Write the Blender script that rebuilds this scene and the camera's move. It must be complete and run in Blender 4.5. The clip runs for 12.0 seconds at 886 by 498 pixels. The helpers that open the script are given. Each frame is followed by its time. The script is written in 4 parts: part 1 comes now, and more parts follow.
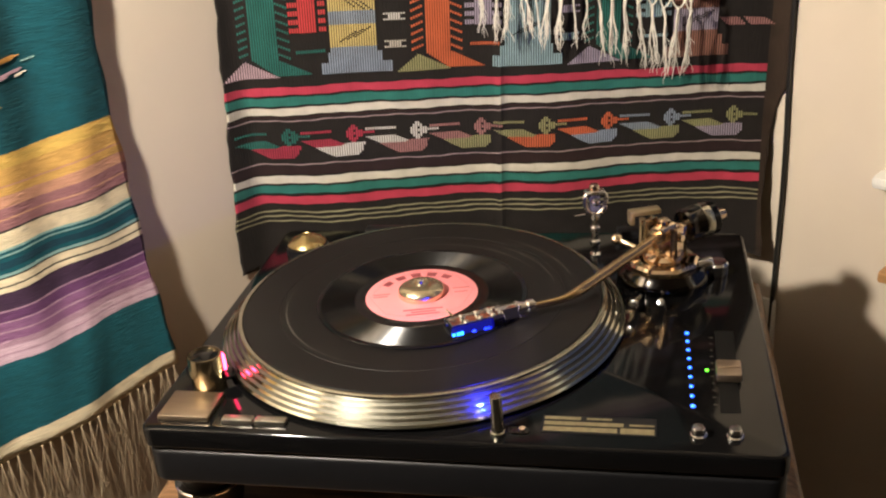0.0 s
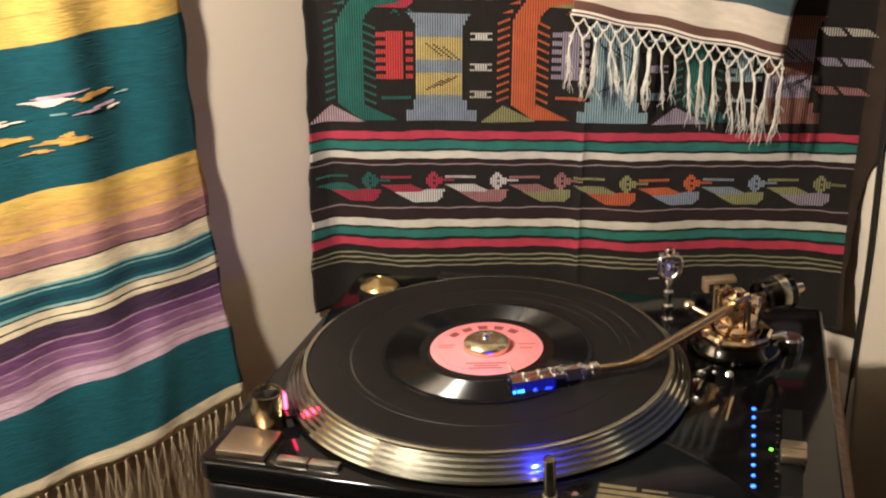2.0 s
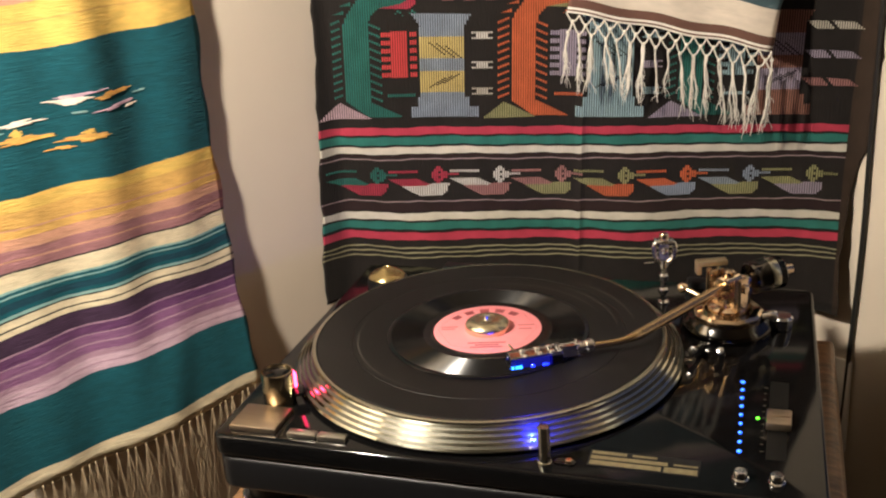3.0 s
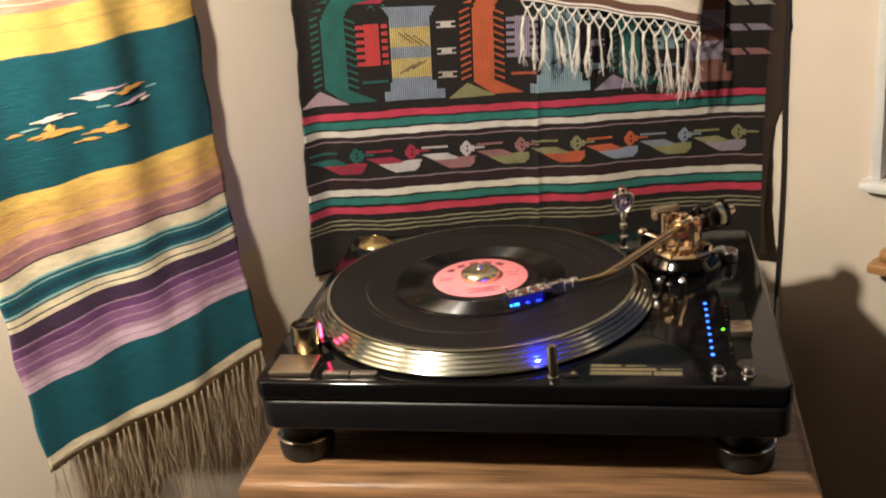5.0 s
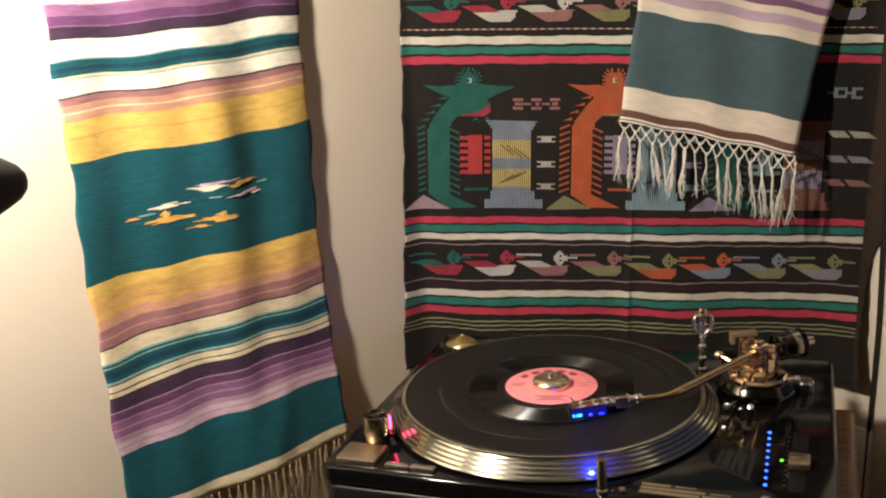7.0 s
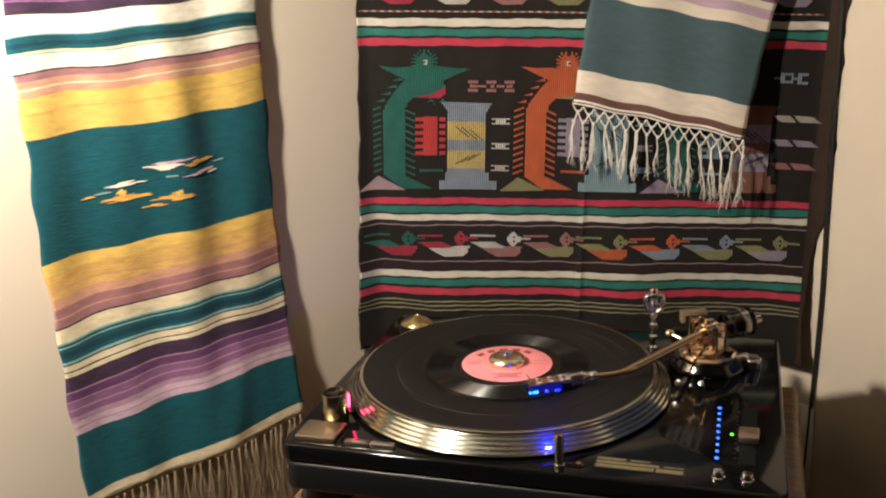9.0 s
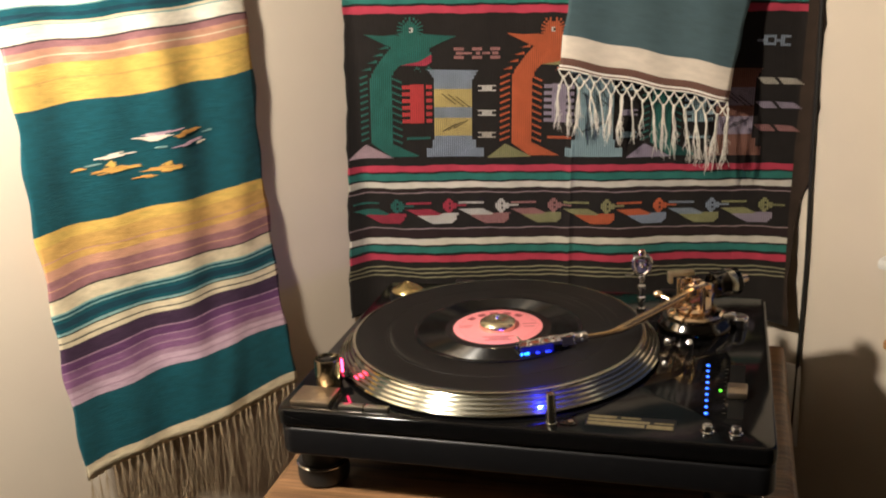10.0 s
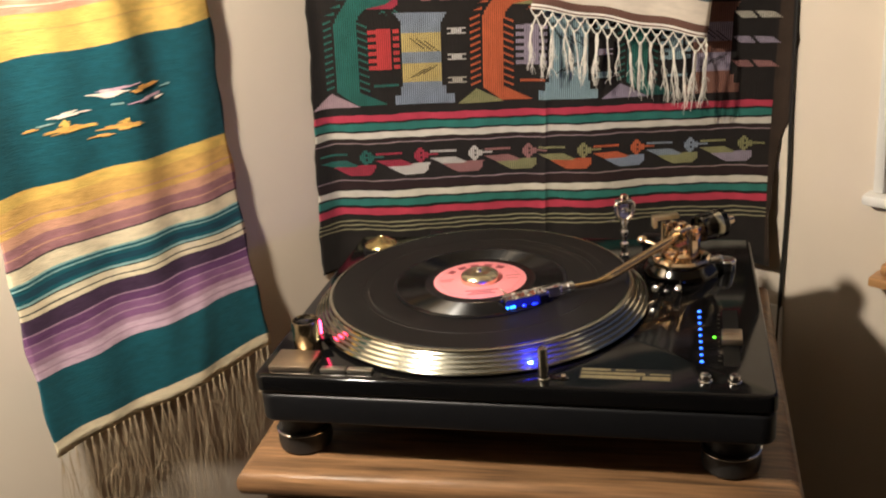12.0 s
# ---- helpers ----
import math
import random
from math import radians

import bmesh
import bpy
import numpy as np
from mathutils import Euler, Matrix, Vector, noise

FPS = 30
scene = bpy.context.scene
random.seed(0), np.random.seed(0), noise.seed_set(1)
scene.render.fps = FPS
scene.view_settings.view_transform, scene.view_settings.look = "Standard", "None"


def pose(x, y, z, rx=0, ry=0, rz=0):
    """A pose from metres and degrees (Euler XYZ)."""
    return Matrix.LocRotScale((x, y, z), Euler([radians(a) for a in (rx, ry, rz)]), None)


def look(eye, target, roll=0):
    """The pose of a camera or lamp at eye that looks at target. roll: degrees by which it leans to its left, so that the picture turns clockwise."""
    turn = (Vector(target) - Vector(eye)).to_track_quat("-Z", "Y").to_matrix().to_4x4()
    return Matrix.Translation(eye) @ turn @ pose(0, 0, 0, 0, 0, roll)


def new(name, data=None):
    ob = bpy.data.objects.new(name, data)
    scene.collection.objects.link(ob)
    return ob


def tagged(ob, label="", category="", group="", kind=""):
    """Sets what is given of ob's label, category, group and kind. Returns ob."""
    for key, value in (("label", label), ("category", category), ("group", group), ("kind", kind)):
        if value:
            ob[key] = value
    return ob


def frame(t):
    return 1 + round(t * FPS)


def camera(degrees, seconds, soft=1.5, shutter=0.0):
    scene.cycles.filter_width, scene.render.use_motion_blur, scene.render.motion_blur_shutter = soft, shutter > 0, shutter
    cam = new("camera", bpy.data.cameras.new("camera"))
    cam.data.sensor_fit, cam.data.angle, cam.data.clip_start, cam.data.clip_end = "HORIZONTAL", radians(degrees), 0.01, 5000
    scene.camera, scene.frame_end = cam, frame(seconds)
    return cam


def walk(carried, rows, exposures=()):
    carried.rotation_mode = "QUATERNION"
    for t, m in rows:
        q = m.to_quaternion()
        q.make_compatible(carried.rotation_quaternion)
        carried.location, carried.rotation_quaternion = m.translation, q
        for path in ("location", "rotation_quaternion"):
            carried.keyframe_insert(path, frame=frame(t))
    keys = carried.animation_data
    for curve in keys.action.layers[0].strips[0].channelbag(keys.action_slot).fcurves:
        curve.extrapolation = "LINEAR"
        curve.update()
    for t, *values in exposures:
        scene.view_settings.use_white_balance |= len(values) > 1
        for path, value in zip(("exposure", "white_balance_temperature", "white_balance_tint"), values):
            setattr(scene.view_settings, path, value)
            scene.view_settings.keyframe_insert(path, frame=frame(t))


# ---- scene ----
cam = camera(44.2, 12.0, soft=2.15)
PATH = [
    (0, (0.212, -0.68, 0.539), (0.267, 1.135, -0.3), -4.8),
    (0.5, (0.232, -0.676, 0.534), (0.211, 1.159, -0.263), -3.6),
    (1, (0.242, -0.664, 0.537), (0.164, 1.165, -0.27), -3.6),
    (1.5, (0.227, -0.671, 0.545), (0.125, 1.168, -0.236), -3.6),
    (2, (0.228, -0.675, 0.549), (0.126, 1.17, -0.217), -2.8),
    (2.5, (0.24, -0.719, 0.55), (0.119, 1.133, -0.194), -2.1),
    (3, (0.248, -0.724, 0.54), (0.104, 1.13, -0.195), -4.0),
    (3.2, (0.249, -0.729, 0.542), (0.09, 1.113, -0.219), -4.3),
    (4.8, (0.114, -0.851, 0.553), (0.234, 1.002, -0.19), -4.5),
    (5, (0.15, -0.86, 0.55), (0.21, 1.0, -0.183), -5.5),
    (5.5, (0.199, -0.876, 0.553), (0.132, 0.997, -0.147), -3.5),
    (6, (0.235, -0.888, 0.559), (0.073, 0.989, -0.112), -4.3),
    (6.5, (0.234, -0.905, 0.58), (0.053, 1.0, -0.002), -3.7),
    (7, (0.227, -0.903, 0.574), (0.017, 1.007, 0.019), -3.5),
    (7.5, (0.232, -0.902, 0.573), (0.077, 1.008, 0.0), -2.7),
    (9.5, (0.205, -0.924, 0.57), (0.115, 0.984, -0.023), -2.7),
    (10, (0.206, -0.929, 0.564), (0.129, 0.968, -0.063), -3.3),
    (10.5, (0.207, -0.917, 0.563), (0.143, 0.97, -0.096), -3.7),
    (11, (0.189, -0.898, 0.558), (0.139, 0.978, -0.133), -4.2),
    (11.5, (0.163, -0.889, 0.564), (0.139, 0.98, -0.149), -4.6),
    (12, (0.179, -0.883, 0.556), (0.183, 0.981, -0.169), -4.6),
]
walk(cam, [(t, look(eye, target, roll)) for t, eye, target, roll in PATH],
     exposures=[(0, 0.16), (1.0, 0.05), (3.2, 0.0), (5.5, 0.0), (6.0, -0.08), (6.5, -0.27), (7.5, -0.36), (9.5, -0.24), (10.5, -0.18), (12, -0.05)])


# ---- light of the room: one desk lamp; a dim evening outside ----
world = bpy.data.worlds.new("evening")
world.use_nodes = True
scene.world = world
world.node_tree.nodes["Background"].inputs[0].default_value = (0.16, 0.19, 0.36, 1)
world.node_tree.nodes["Background"].inputs[1].default_value = 0.35
LAMP = Vector((-0.258, -0.292, 0.732))
LAMP_POWER = 17.6


# ---- materials ----
def mat(name, colour, rough=0.6, metal=0.0, grain=0.0, scale=80.0, bump=0.0, bump_scale=300.0, stretch=(1, 1, 1), coat=0.0, emit=None, power=0.0, spec=0.5, big=0.5):
    """Principled surface with two scales of colour variation and a fine relief."""
    m = bpy.data.materials.new(name)
    m.use_nodes = True
    nt = m.node_tree
    b = nt.nodes["Principled BSDF"]
    b.inputs["Base Color"].default_value = (*colour, 1)
    b.inputs["Roughness"].default_value = rough
    b.inputs["Metallic"].default_value = metal
    b.inputs["Coat Weight"].default_value = coat
    b.inputs["Coat Roughness"].default_value = 0.04
    b.inputs["Specular IOR Level"].default_value = spec
    if emit:
        b.inputs["Emission Color"].default_value = (*emit, 1)
        b.inputs["Emission Strength"].default_value = power
    if grain or bump:
        tc = nt.nodes.new("ShaderNodeTexCoord")
        mp = nt.nodes.new("ShaderNodeMapping")
        mp.inputs["Scale"].default_value = stretch
        nt.links.new(tc.outputs["Object"], mp.inputs["Vector"])
    if grain:
        n1 = nt.nodes.new("ShaderNodeTexNoise")
        n1.inputs["Scale"].default_value = scale
        n1.inputs["Detail"].default_value = 5
        n2 = nt.nodes.new("ShaderNodeTexNoise")
        n2.inputs["Scale"].default_value = scale * 0.12
        n2.inputs["Detail"].default_value = 3
        add = nt.nodes.new("ShaderNodeMath")
        add.operation = "MULTIPLY_ADD"
        add.inputs[1].default_value = big
        nt.links.new(n2.outputs["Fac"], add.inputs[0])
        nt.links.new(n1.outputs["Fac"], add.inputs[2])
        rng = nt.nodes.new("ShaderNodeMapRange")
        rng.inputs["From Min"].default_value = 0.5 + big * 0.5 - 0.35
        rng.inputs["From Max"].default_value = 0.5 + big * 0.5 + 0.35
        rng.inputs["To Min"].default_value = 1 - grain
        rng.inputs["To Max"].default_value = 1 + grain
        nt.links.new(add.outputs[0], rng.inputs["Value"])
        mul = nt.nodes.new("ShaderNodeVectorMath")
        mul.operation = "SCALE"
        mul.inputs[0].default_value = colour
        nt.links.new(rng.outputs[0], mul.inputs["Scale"])
        nt.links.new(mul.outputs[0], b.inputs["Base Color"])
        for n in (n1, n2):
            nt.links.new(mp.outputs[0], n.inputs["Vector"])
    if bump:
        n3 = nt.nodes.new("ShaderNodeTexNoise")
        n3.inputs["Scale"].default_value = bump_scale
        n3.inputs["Detail"].default_value = 4
        nt.links.new(mp.outputs[0], n3.inputs["Vector"])
        bp = nt.nodes.new("ShaderNodeBump")
        bp.inputs["Strength"].default_value = bump
        bp.inputs["Distance"].default_value = 0.002
        nt.links.new(n3.outputs["Fac"], bp.inputs["Height"])
        nt.links.new(bp.outputs[0], b.inputs["Normal"])
    return m


M_WALL = mat("painted plaster", (0.645, 0.555, 0.450), 0.85, grain=0.06, scale=7, bump=0.05, bump_scale=140)
# dark colour for the unseen walls, chosen to cut bounced light
M_DARK_WALL = mat("bounce-cutting dark wall", (0.12, 0.085, 0.055), 0.6, grain=0.25, scale=12, bump=0.15, bump_scale=60, stretch=(4, 4, 0.4))
# ceiling is out of view; toned down so less light bounces into shadows
M_CEIL = mat("dimmed ceiling", (0.42, 0.36, 0.29), 0.9, grain=0.04, scale=6, bump=0.2, bump_scale=90)
M_FLOOR = mat("dark carpet", (0.05, 0.035, 0.025), 0.95, grain=0.35, scale=180, bump=0.6, bump_scale=400)
M_OAK = mat("oak", (0.185, 0.098, 0.046), 0.38, grain=0.85, scale=34, bump=0.3, bump_scale=90, stretch=(0.35, 7, 7), coat=0.0, big=0.9)
M_OAK_DARK = mat("dark oak", (0.10, 0.05, 0.022), 0.5, grain=0.4, scale=26, bump=0.15, bump_scale=120, stretch=(0.35, 9, 9))


# ---- mesh helpers ----
def part(name, bm, material, parent=None, label="", smooth=True, bevel_angle=35):
    """Links a bmesh as one mesh object, with one or several materials."""
    me = bpy.data.meshes.new(name)
    bmesh.ops.recalc_face_normals(bm, faces=bm.faces)
    bm.to_mesh(me)
    bm.free()
    for m in (material if isinstance(material, (list, tuple)) else [material]):
        me.materials.append(m)
    if smooth:
        me.polygons.foreach_set("use_smooth", [True] * len(me.polygons))
        me.set_sharp_from_angle(angle=radians(bevel_angle))
    ob = new(name, me)
    if parent:
        ob.parent = parent
    if label:
        tagged(ob, label)
    return ob


def empty(name, m, label, category, group="", kind=""):
    ob = new(name)
    ob.empty_display_size = 0.02
    ob.matrix_world = m
    return tagged(ob, label, category, group, kind)


def box(bm, x0, x1, y0, y1, z0, z1, bevel=0.0, seg=2, m=None):
    """A bevelled block added to bm."""
    r = bmesh.ops.create_cube(bm, size=1)
    vs = r["verts"]
    for v in vs:
        v.co = Vector(((x0 + x1) / 2 + v.co.x * (x1 - x0), (y0 + y1) / 2 + v.co.y * (y1 - y0), (z0 + z1) / 2 + v.co.z * (z1 - z0)))
    if m:
        for v in vs:
            v.co = m @ v.co
    if bevel:
        es = list({e for v in vs for e in v.link_edges})
        bmesh.ops.bevel(bm, geom=es, offset=bevel, segments=seg, affect="EDGES", profile=0.5)
    return bm


def lathe(bm, profile, seg=48, m=None, closed=False):
    """Turns (r, z) pairs round z; a radius of 0 closes the end."""
    rings = []
    for r, z in profile:
        if r <= 1e-9:
            rings.append([bm.verts.new((0, 0, z))])
        else:
            rings.append([bm.verts.new((r * math.cos(2 * math.pi * i / seg), r * math.sin(2 * math.pi * i / seg), z)) for i in range(seg)])
    pairs = list(zip(rings, rings[1:])) + ([(rings[-1], rings[0])] if closed else [])
    for a, b in pairs:
        for i in range(seg):
            j = (i + 1) % seg
            if len(a) == 1 and len(b) == 1:
                continue
            if len(a) == 1:
                bm.faces.new((a[0], b[i], b[j]))
            elif len(b) == 1:
                bm.faces.new((a[i], a[j], b[0]))
            else:
                bm.faces.new((a[i], a[j], b[j], b[i]))
    if m:
        for ring in rings:
            for v in ring:
                v.co = m @ v.co
    return bm


def tube(bm, pts, r, seg=12, caps=True):
    """A round tube along points; r is one radius or one for each point."""
    pts = [Vector(p) for p in pts]
    rs = r if isinstance(r, (list, tuple)) else [r] * len(pts)
    rings, side = [], None
    for i, p in enumerate(pts):
        d = (pts[min(i + 1, len(pts) - 1)] - pts[max(i - 1, 0)]).normalized()
        if side is None:
            side = d.orthogonal().normalized()
        side = (side - d * side.dot(d)).normalized()
        up = d.cross(side)
        rings.append([bm.verts.new(p + rs[i] * (math.cos(2 * math.pi * k / seg) * side + math.sin(2 * math.pi * k / seg) * up)) for k in range(seg)])
    for a, b in zip(rings, rings[1:]):
        for k in range(seg):
            bm.faces.new((a[k], a[(k + 1) % seg], b[(k + 1) % seg], b[k]))
    if caps:
        bm.faces.new(rings[0][::-1])
        bm.faces.new(rings[-1])
    return bm


def smooth_path(pts, n=8):
    """Catmull-Rom points through pts."""
    P = [Vector(p) for p in pts]
    P = [P[0] * 2 - P[1]] + P + [P[-1] * 2 - P[-2]]
    out = []
    for i in range(1, len(P) - 2):
        for k in range(n):
            t = k / n
            a, b, c, d = P[i - 1], P[i], P[i + 1], P[i + 2]
            out.append(0.5 * ((2 * b) + (c - a) * t + (2 * a - 5 * b + 4 * c - d) * t * t + (3 * b - a - 3 * c + d) * t ** 3))
    out.append(P[-2])
    return out


def axis_to(p, d):
    """A pose at p whose z axis runs along d."""
    return Matrix.Translation(p) @ Vector(d).to_track_quat("Z", "Y").to_matrix().to_4x4()


# ---- structure: a room corner, its two walls at 45 degrees ----
FLOOR_Z, CEIL_Z = -0.76, 1.66
S2 = math.sqrt(0.5)
CORNER = Vector((0.3225, 0.6405, 0))
LEFT_DIR, RIGHT_DIR = Vector((-S2, -S2, 0)), Vector((S2, -S2, 0))
ROOM = 4.2


def wall(name, a, b, label, material=None):
    """A plastered wall 0.12 thick; a and b are its inner corners in plan, room to its right side."""
    d = (b - a).normalized()
    n = Vector((-d.y, d.x, 0))
    bm = bmesh.new()
    vs = [bm.verts.new(Vector((p.x, p.y, z))) for p in (a - d * 0.12, b + d * 0.0, b + n * 0.12, a - d * 0.12 + n * 0.12) for z in (FLOOR_Z, CEIL_Z)]
    for i in range(4):
        j = (i + 1) % 4
        bm.faces.new((vs[2 * i], vs[2 * j], vs[2 * j + 1], vs[2 * i + 1]))
    bm.faces.new(vs[0::2])
    bm.faces.new(vs[1::2])
    ob = part(name, bm, material or M_WALL, smooth=False)
    return tagged(ob, label, "wall", kind="structure")


c0 = CORNER
c1 = CORNER + LEFT_DIR * ROOM
c2 = c1 + RIGHT_DIR * ROOM
c3 = CORNER + RIGHT_DIR * ROOM
wall("wall_left", c1, c0, "warm beige painted plaster wall behind the striped blanket")

# unseen walls close the room; their dark colour keeps the shadows deep
wall("wall_behind", c3, c2, "unseen wall closing the room, darkened to cut bounce light", M_DARK_WALL)
wall("wall_far", c2, c1, "unseen wall closing the room, darkened to cut bounce light", M_DARK_WALL)
mid = (c0 + c2) / 2
R45 = pose(mid.x, mid.y, 0, 0, 0, 45)
h = ROOM / 2 + 0.14
tagged(part("floor", box(bmesh.new(), -h, h, -h, h, FLOOR_Z - 0.1, FLOOR_Z, m=R45), M_FLOOR, smooth=False), "dark brown carpeted floor in shade", "floor", kind="structure")
tagged(part("ceiling", box(bmesh.new(), -h, h, -h, h, CEIL_Z, CEIL_Z + 0.1, m=R45), M_CEIL, smooth=False), "unseen ceiling, darkened to cut bounce light", "ceiling", kind="structure")


def wall_blocks(name, spans, label):
    """The wall that runs from the corner to the right, as blocks (along, height) round its window opening."""
    bm = bmesh.new()
    frame_m = Matrix.Translation(CORNER) @ pose(0, 0, 0, 0, 0, -45)
    for a, b, z0, z1 in spans:
        box(bm, a, b, 0, 0.12, z0, z1, m=frame_m)
    return tagged(part(name, bm, M_WALL, smooth=False), label, "wall", kind="structure")


WALL_R = Matrix.Translation(CORNER) @ pose(0, 0, 0, 0, 0, -45)
W0, W1, WZ0, WZ1 = 0.511, 1.25, 0.131, 1.2
wall_blocks("wall_right", [(0, W0, FLOOR_Z, CEIL_Z), (W1, ROOM, FLOOR_Z, CEIL_Z), (W0, W1, FLOOR_Z, WZ0), (W0, W1, WZ1, CEIL_Z)], "warm beige painted plaster wall with a window")

# ---- more materials ----
M_WHITE = mat("white gloss paint", (0.72, 0.7, 0.66), 0.35, grain=0.06, scale=20, bump=0.05)
M_GLASS = mat("window glass", (0.9, 0.93, 0.96), 0.0)
M_GLASS.node_tree.nodes["Principled BSDF"].inputs["Transmission Weight"].default_value = 1.0
M_PINE = mat("varnished pine", (0.42, 0.22, 0.09), 0.4, grain=0.35, scale=30, stretch=(0.4, 8, 8), coat=0.2)
M_BLACK = mat("black piano lacquer", (0.0035, 0.0034, 0.0036), 0.075, grain=0.2, scale=60, spec=0.27)
M_BASE = mat("black rubberised base", (0.0065, 0.0065, 0.0075), 0.38, spec=0.3, grain=0.2, scale=90, bump=0.04, bump_scale=900)
M_RUBBER = mat("black rubber", (0.014, 0.013, 0.012), 0.5, grain=0.25, scale=70, bump=0.12, bump_scale=700)
M_MAT = mat("rubber platter mat", (0.0068, 0.0060, 0.0056), 0.42, spec=0.33, grain=0.25, scale=40, bump=0.1, bump_scale=800)
M_MATLINE = mat("worn ring on the mat", (0.05, 0.045, 0.038), 0.5, grain=0.7, scale=30)
M_CHAMP = mat("champagne anodised aluminium", (0.56, 0.535, 0.43), 0.24, 1.0, grain=0.08, scale=60, bump=0.03, bump_scale=900)
M_RIM = mat("turned champagne rim", (0.58, 0.56, 0.45), 0.14, 1.0, grain=0.12, scale=160)
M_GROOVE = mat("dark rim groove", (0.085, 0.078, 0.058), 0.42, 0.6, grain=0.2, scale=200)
M_GOLD = mat("polished rose gold plate", (0.86, 0.67, 0.47), 0.13, 1.0, grain=0.06, scale=90)
M_SATIN = mat("satin champagne gold", (0.70, 0.58, 0.38), 0.42, 1.0, grain=0.1, scale=90)
M_TUBE = mat("satin gold arm tube", (0.68, 0.49, 0.27), 0.24, 1.0, grain=0.06, scale=90)
M_BRASS = mat("spun brass", (0.72, 0.57, 0.27), 0.24, 1.0, grain=0.12, scale=120, bump=0.04, bump_scale=900)
M_CHROME = mat("chrome", (0.82, 0.80, 0.77), 0.17, 1.0)
M_DARKCHROME = mat("black chrome", (0.10, 0.095, 0.09), 0.12, 1.0, grain=0.1, scale=90)
M_BRONZE = mat("brushed bronze button", (0.50, 0.40, 0.30), 0.36, 1.0, grain=0.15, scale=40, stretch=(1, 14, 1), bump=0.08, bump_scale=300)
M_HOUSING = mat("bronze turned housing", (0.46, 0.37, 0.24), 0.2, 1.0, grain=0.12, scale=60)
M_SILVER = mat("brushed silver", (0.62, 0.58, 0.52), 0.3, 1.0, grain=0.1, scale=40, stretch=(1, 14, 1))
M_GOLDPRINT = mat("gold printed foil", (0.36, 0.30, 0.17), 0.4, 0.7, grain=0.3, scale=220)
M_FAINT = mat("faint scale print", (0.07, 0.06, 0.04), 0.5, grain=0.3, scale=220)
M_SMOKE = mat("smoked clear plastic", (0.12, 0.11, 0.16), 0.05, coat=0.8)
M_LABEL = mat("pink paper label", (0.82, 0.26, 0.28), 0.55, grain=0.07, scale=90, bump=0.03)
M_INK = mat("dark label print", (0.24, 0.045, 0.055), 0.6, grain=0.3, scale=300)
M_PALEINK = mat("faint label rule", (0.42, 0.11, 0.12), 0.6)
M_BLUE = mat("blue light emitting diode", (0.1, 0.3, 1), 0.3, emit=(0.012, 0.10, 1.0), power=4.5)
M_BLUEBEAM = mat("blue cue lamp", (0.05, 0.1, 1), 0.3, emit=(0.008, 0.016, 1.0), power=5200)
# faint blue emission puts the inner lamp's light into the body itself
M_CARTRIDGE = mat("smoked cartridge body", (0.012, 0.014, 0.05), 0.12, coat=0.5, emit=(0.004, 0.010, 1.0), power=0.14)
M_CYAN = mat("cyan lit stylus lamp", (0.1, 0.5, 1), 0.2, emit=(0.02, 0.22, 1.0), power=7)
M_GREEN = mat("green light emitting diode", (0.1, 1, 0.1), 0.3, emit=(0.12, 1.0, 0.02), power=4)
M_RED = mat("red strobe lamp", (1, 0.1, 0.1), 0.3, emit=(1.0, 0.035, 0.12), power=18)
M_LAMP = mat("dark enamel lamp shade", (0.012, 0.010, 0.009), 0.55, grain=0.1, scale=40)
M_BULB = mat("lamp bulb", (1, 0.9, 0.8), 0.4, emit=(1.0, 0.900, 0.755), power=LAMP_POWER * 100)
M_CABLE = mat("black cable", (0.012, 0.011, 0.010), 0.45, grain=0.1, scale=100)
M_GREYCABLE = mat("grey cable", (0.25, 0.22, 0.18), 0.5, grain=0.1, scale=100)


def vinyl():
    """Black vinyl; its turned grooves are cut in the disc."""
    m = mat("black vinyl", (0.0045, 0.0042, 0.0042), 0.21, spec=0.5)
    return m


M_VINYL = vinyl()

# ---- window ----
win = empty("window_1", WALL_R, "dusk window with a white painted casing and sill", "window", kind="structure")
bm = bmesh.new()
for a, b, z0, z1 in ((W0 - 0.007, W0 + 0.006, WZ0, WZ1), (W1 - 0.01, W1 + 0.03, WZ0, WZ1), (W0 - 0.008, W1 + 0.03, WZ1, WZ1 + 0.04)):
    box(bm, a, b, -0.012, 0.1, z0, z1, 0.003)
part("window_frame", bm, M_WHITE, win)
part("window_sill", box(bmesh.new(), W0 - 0.016, W1 + 0.05, -0.022, 0.1, WZ0 - 0.014, WZ0 - 0.0005, 0.005), M_WHITE, win, "white glossy sill with a rounded nose")
pane = part("pane", box(bmesh.new(), W0 + 0.0065, W1 - 0.0105, 0.03, 0.036, WZ0, WZ1 - 0.001), M_GLASS, win, "clear glass against a dusky blue sky", smooth=False)
pane.visible_shadow = False

ledge = empty("wall_shelf", WALL_R, "small varnished pine shelf below the window", "shelf")
part("board", box(bmesh.new(), 0.513, 1.0, -0.030, -0.0005, 0.024, 0.036, 0.003), M_PINE, ledge)
part("edge_strip", box(bmesh.new(), 0.522, 0.99, -0.02, -0.0005, 0.0362, 0.050, 0.004), M_PINE, ledge)

# ---- turntable on the chest of drawers ----
TT = pose(0, 0, 0, 0, 0, -14.4)
DECK = 0.105
tt = empty("turntable", TT, "glossy black direct-drive record player with gold fittings", "turntable")


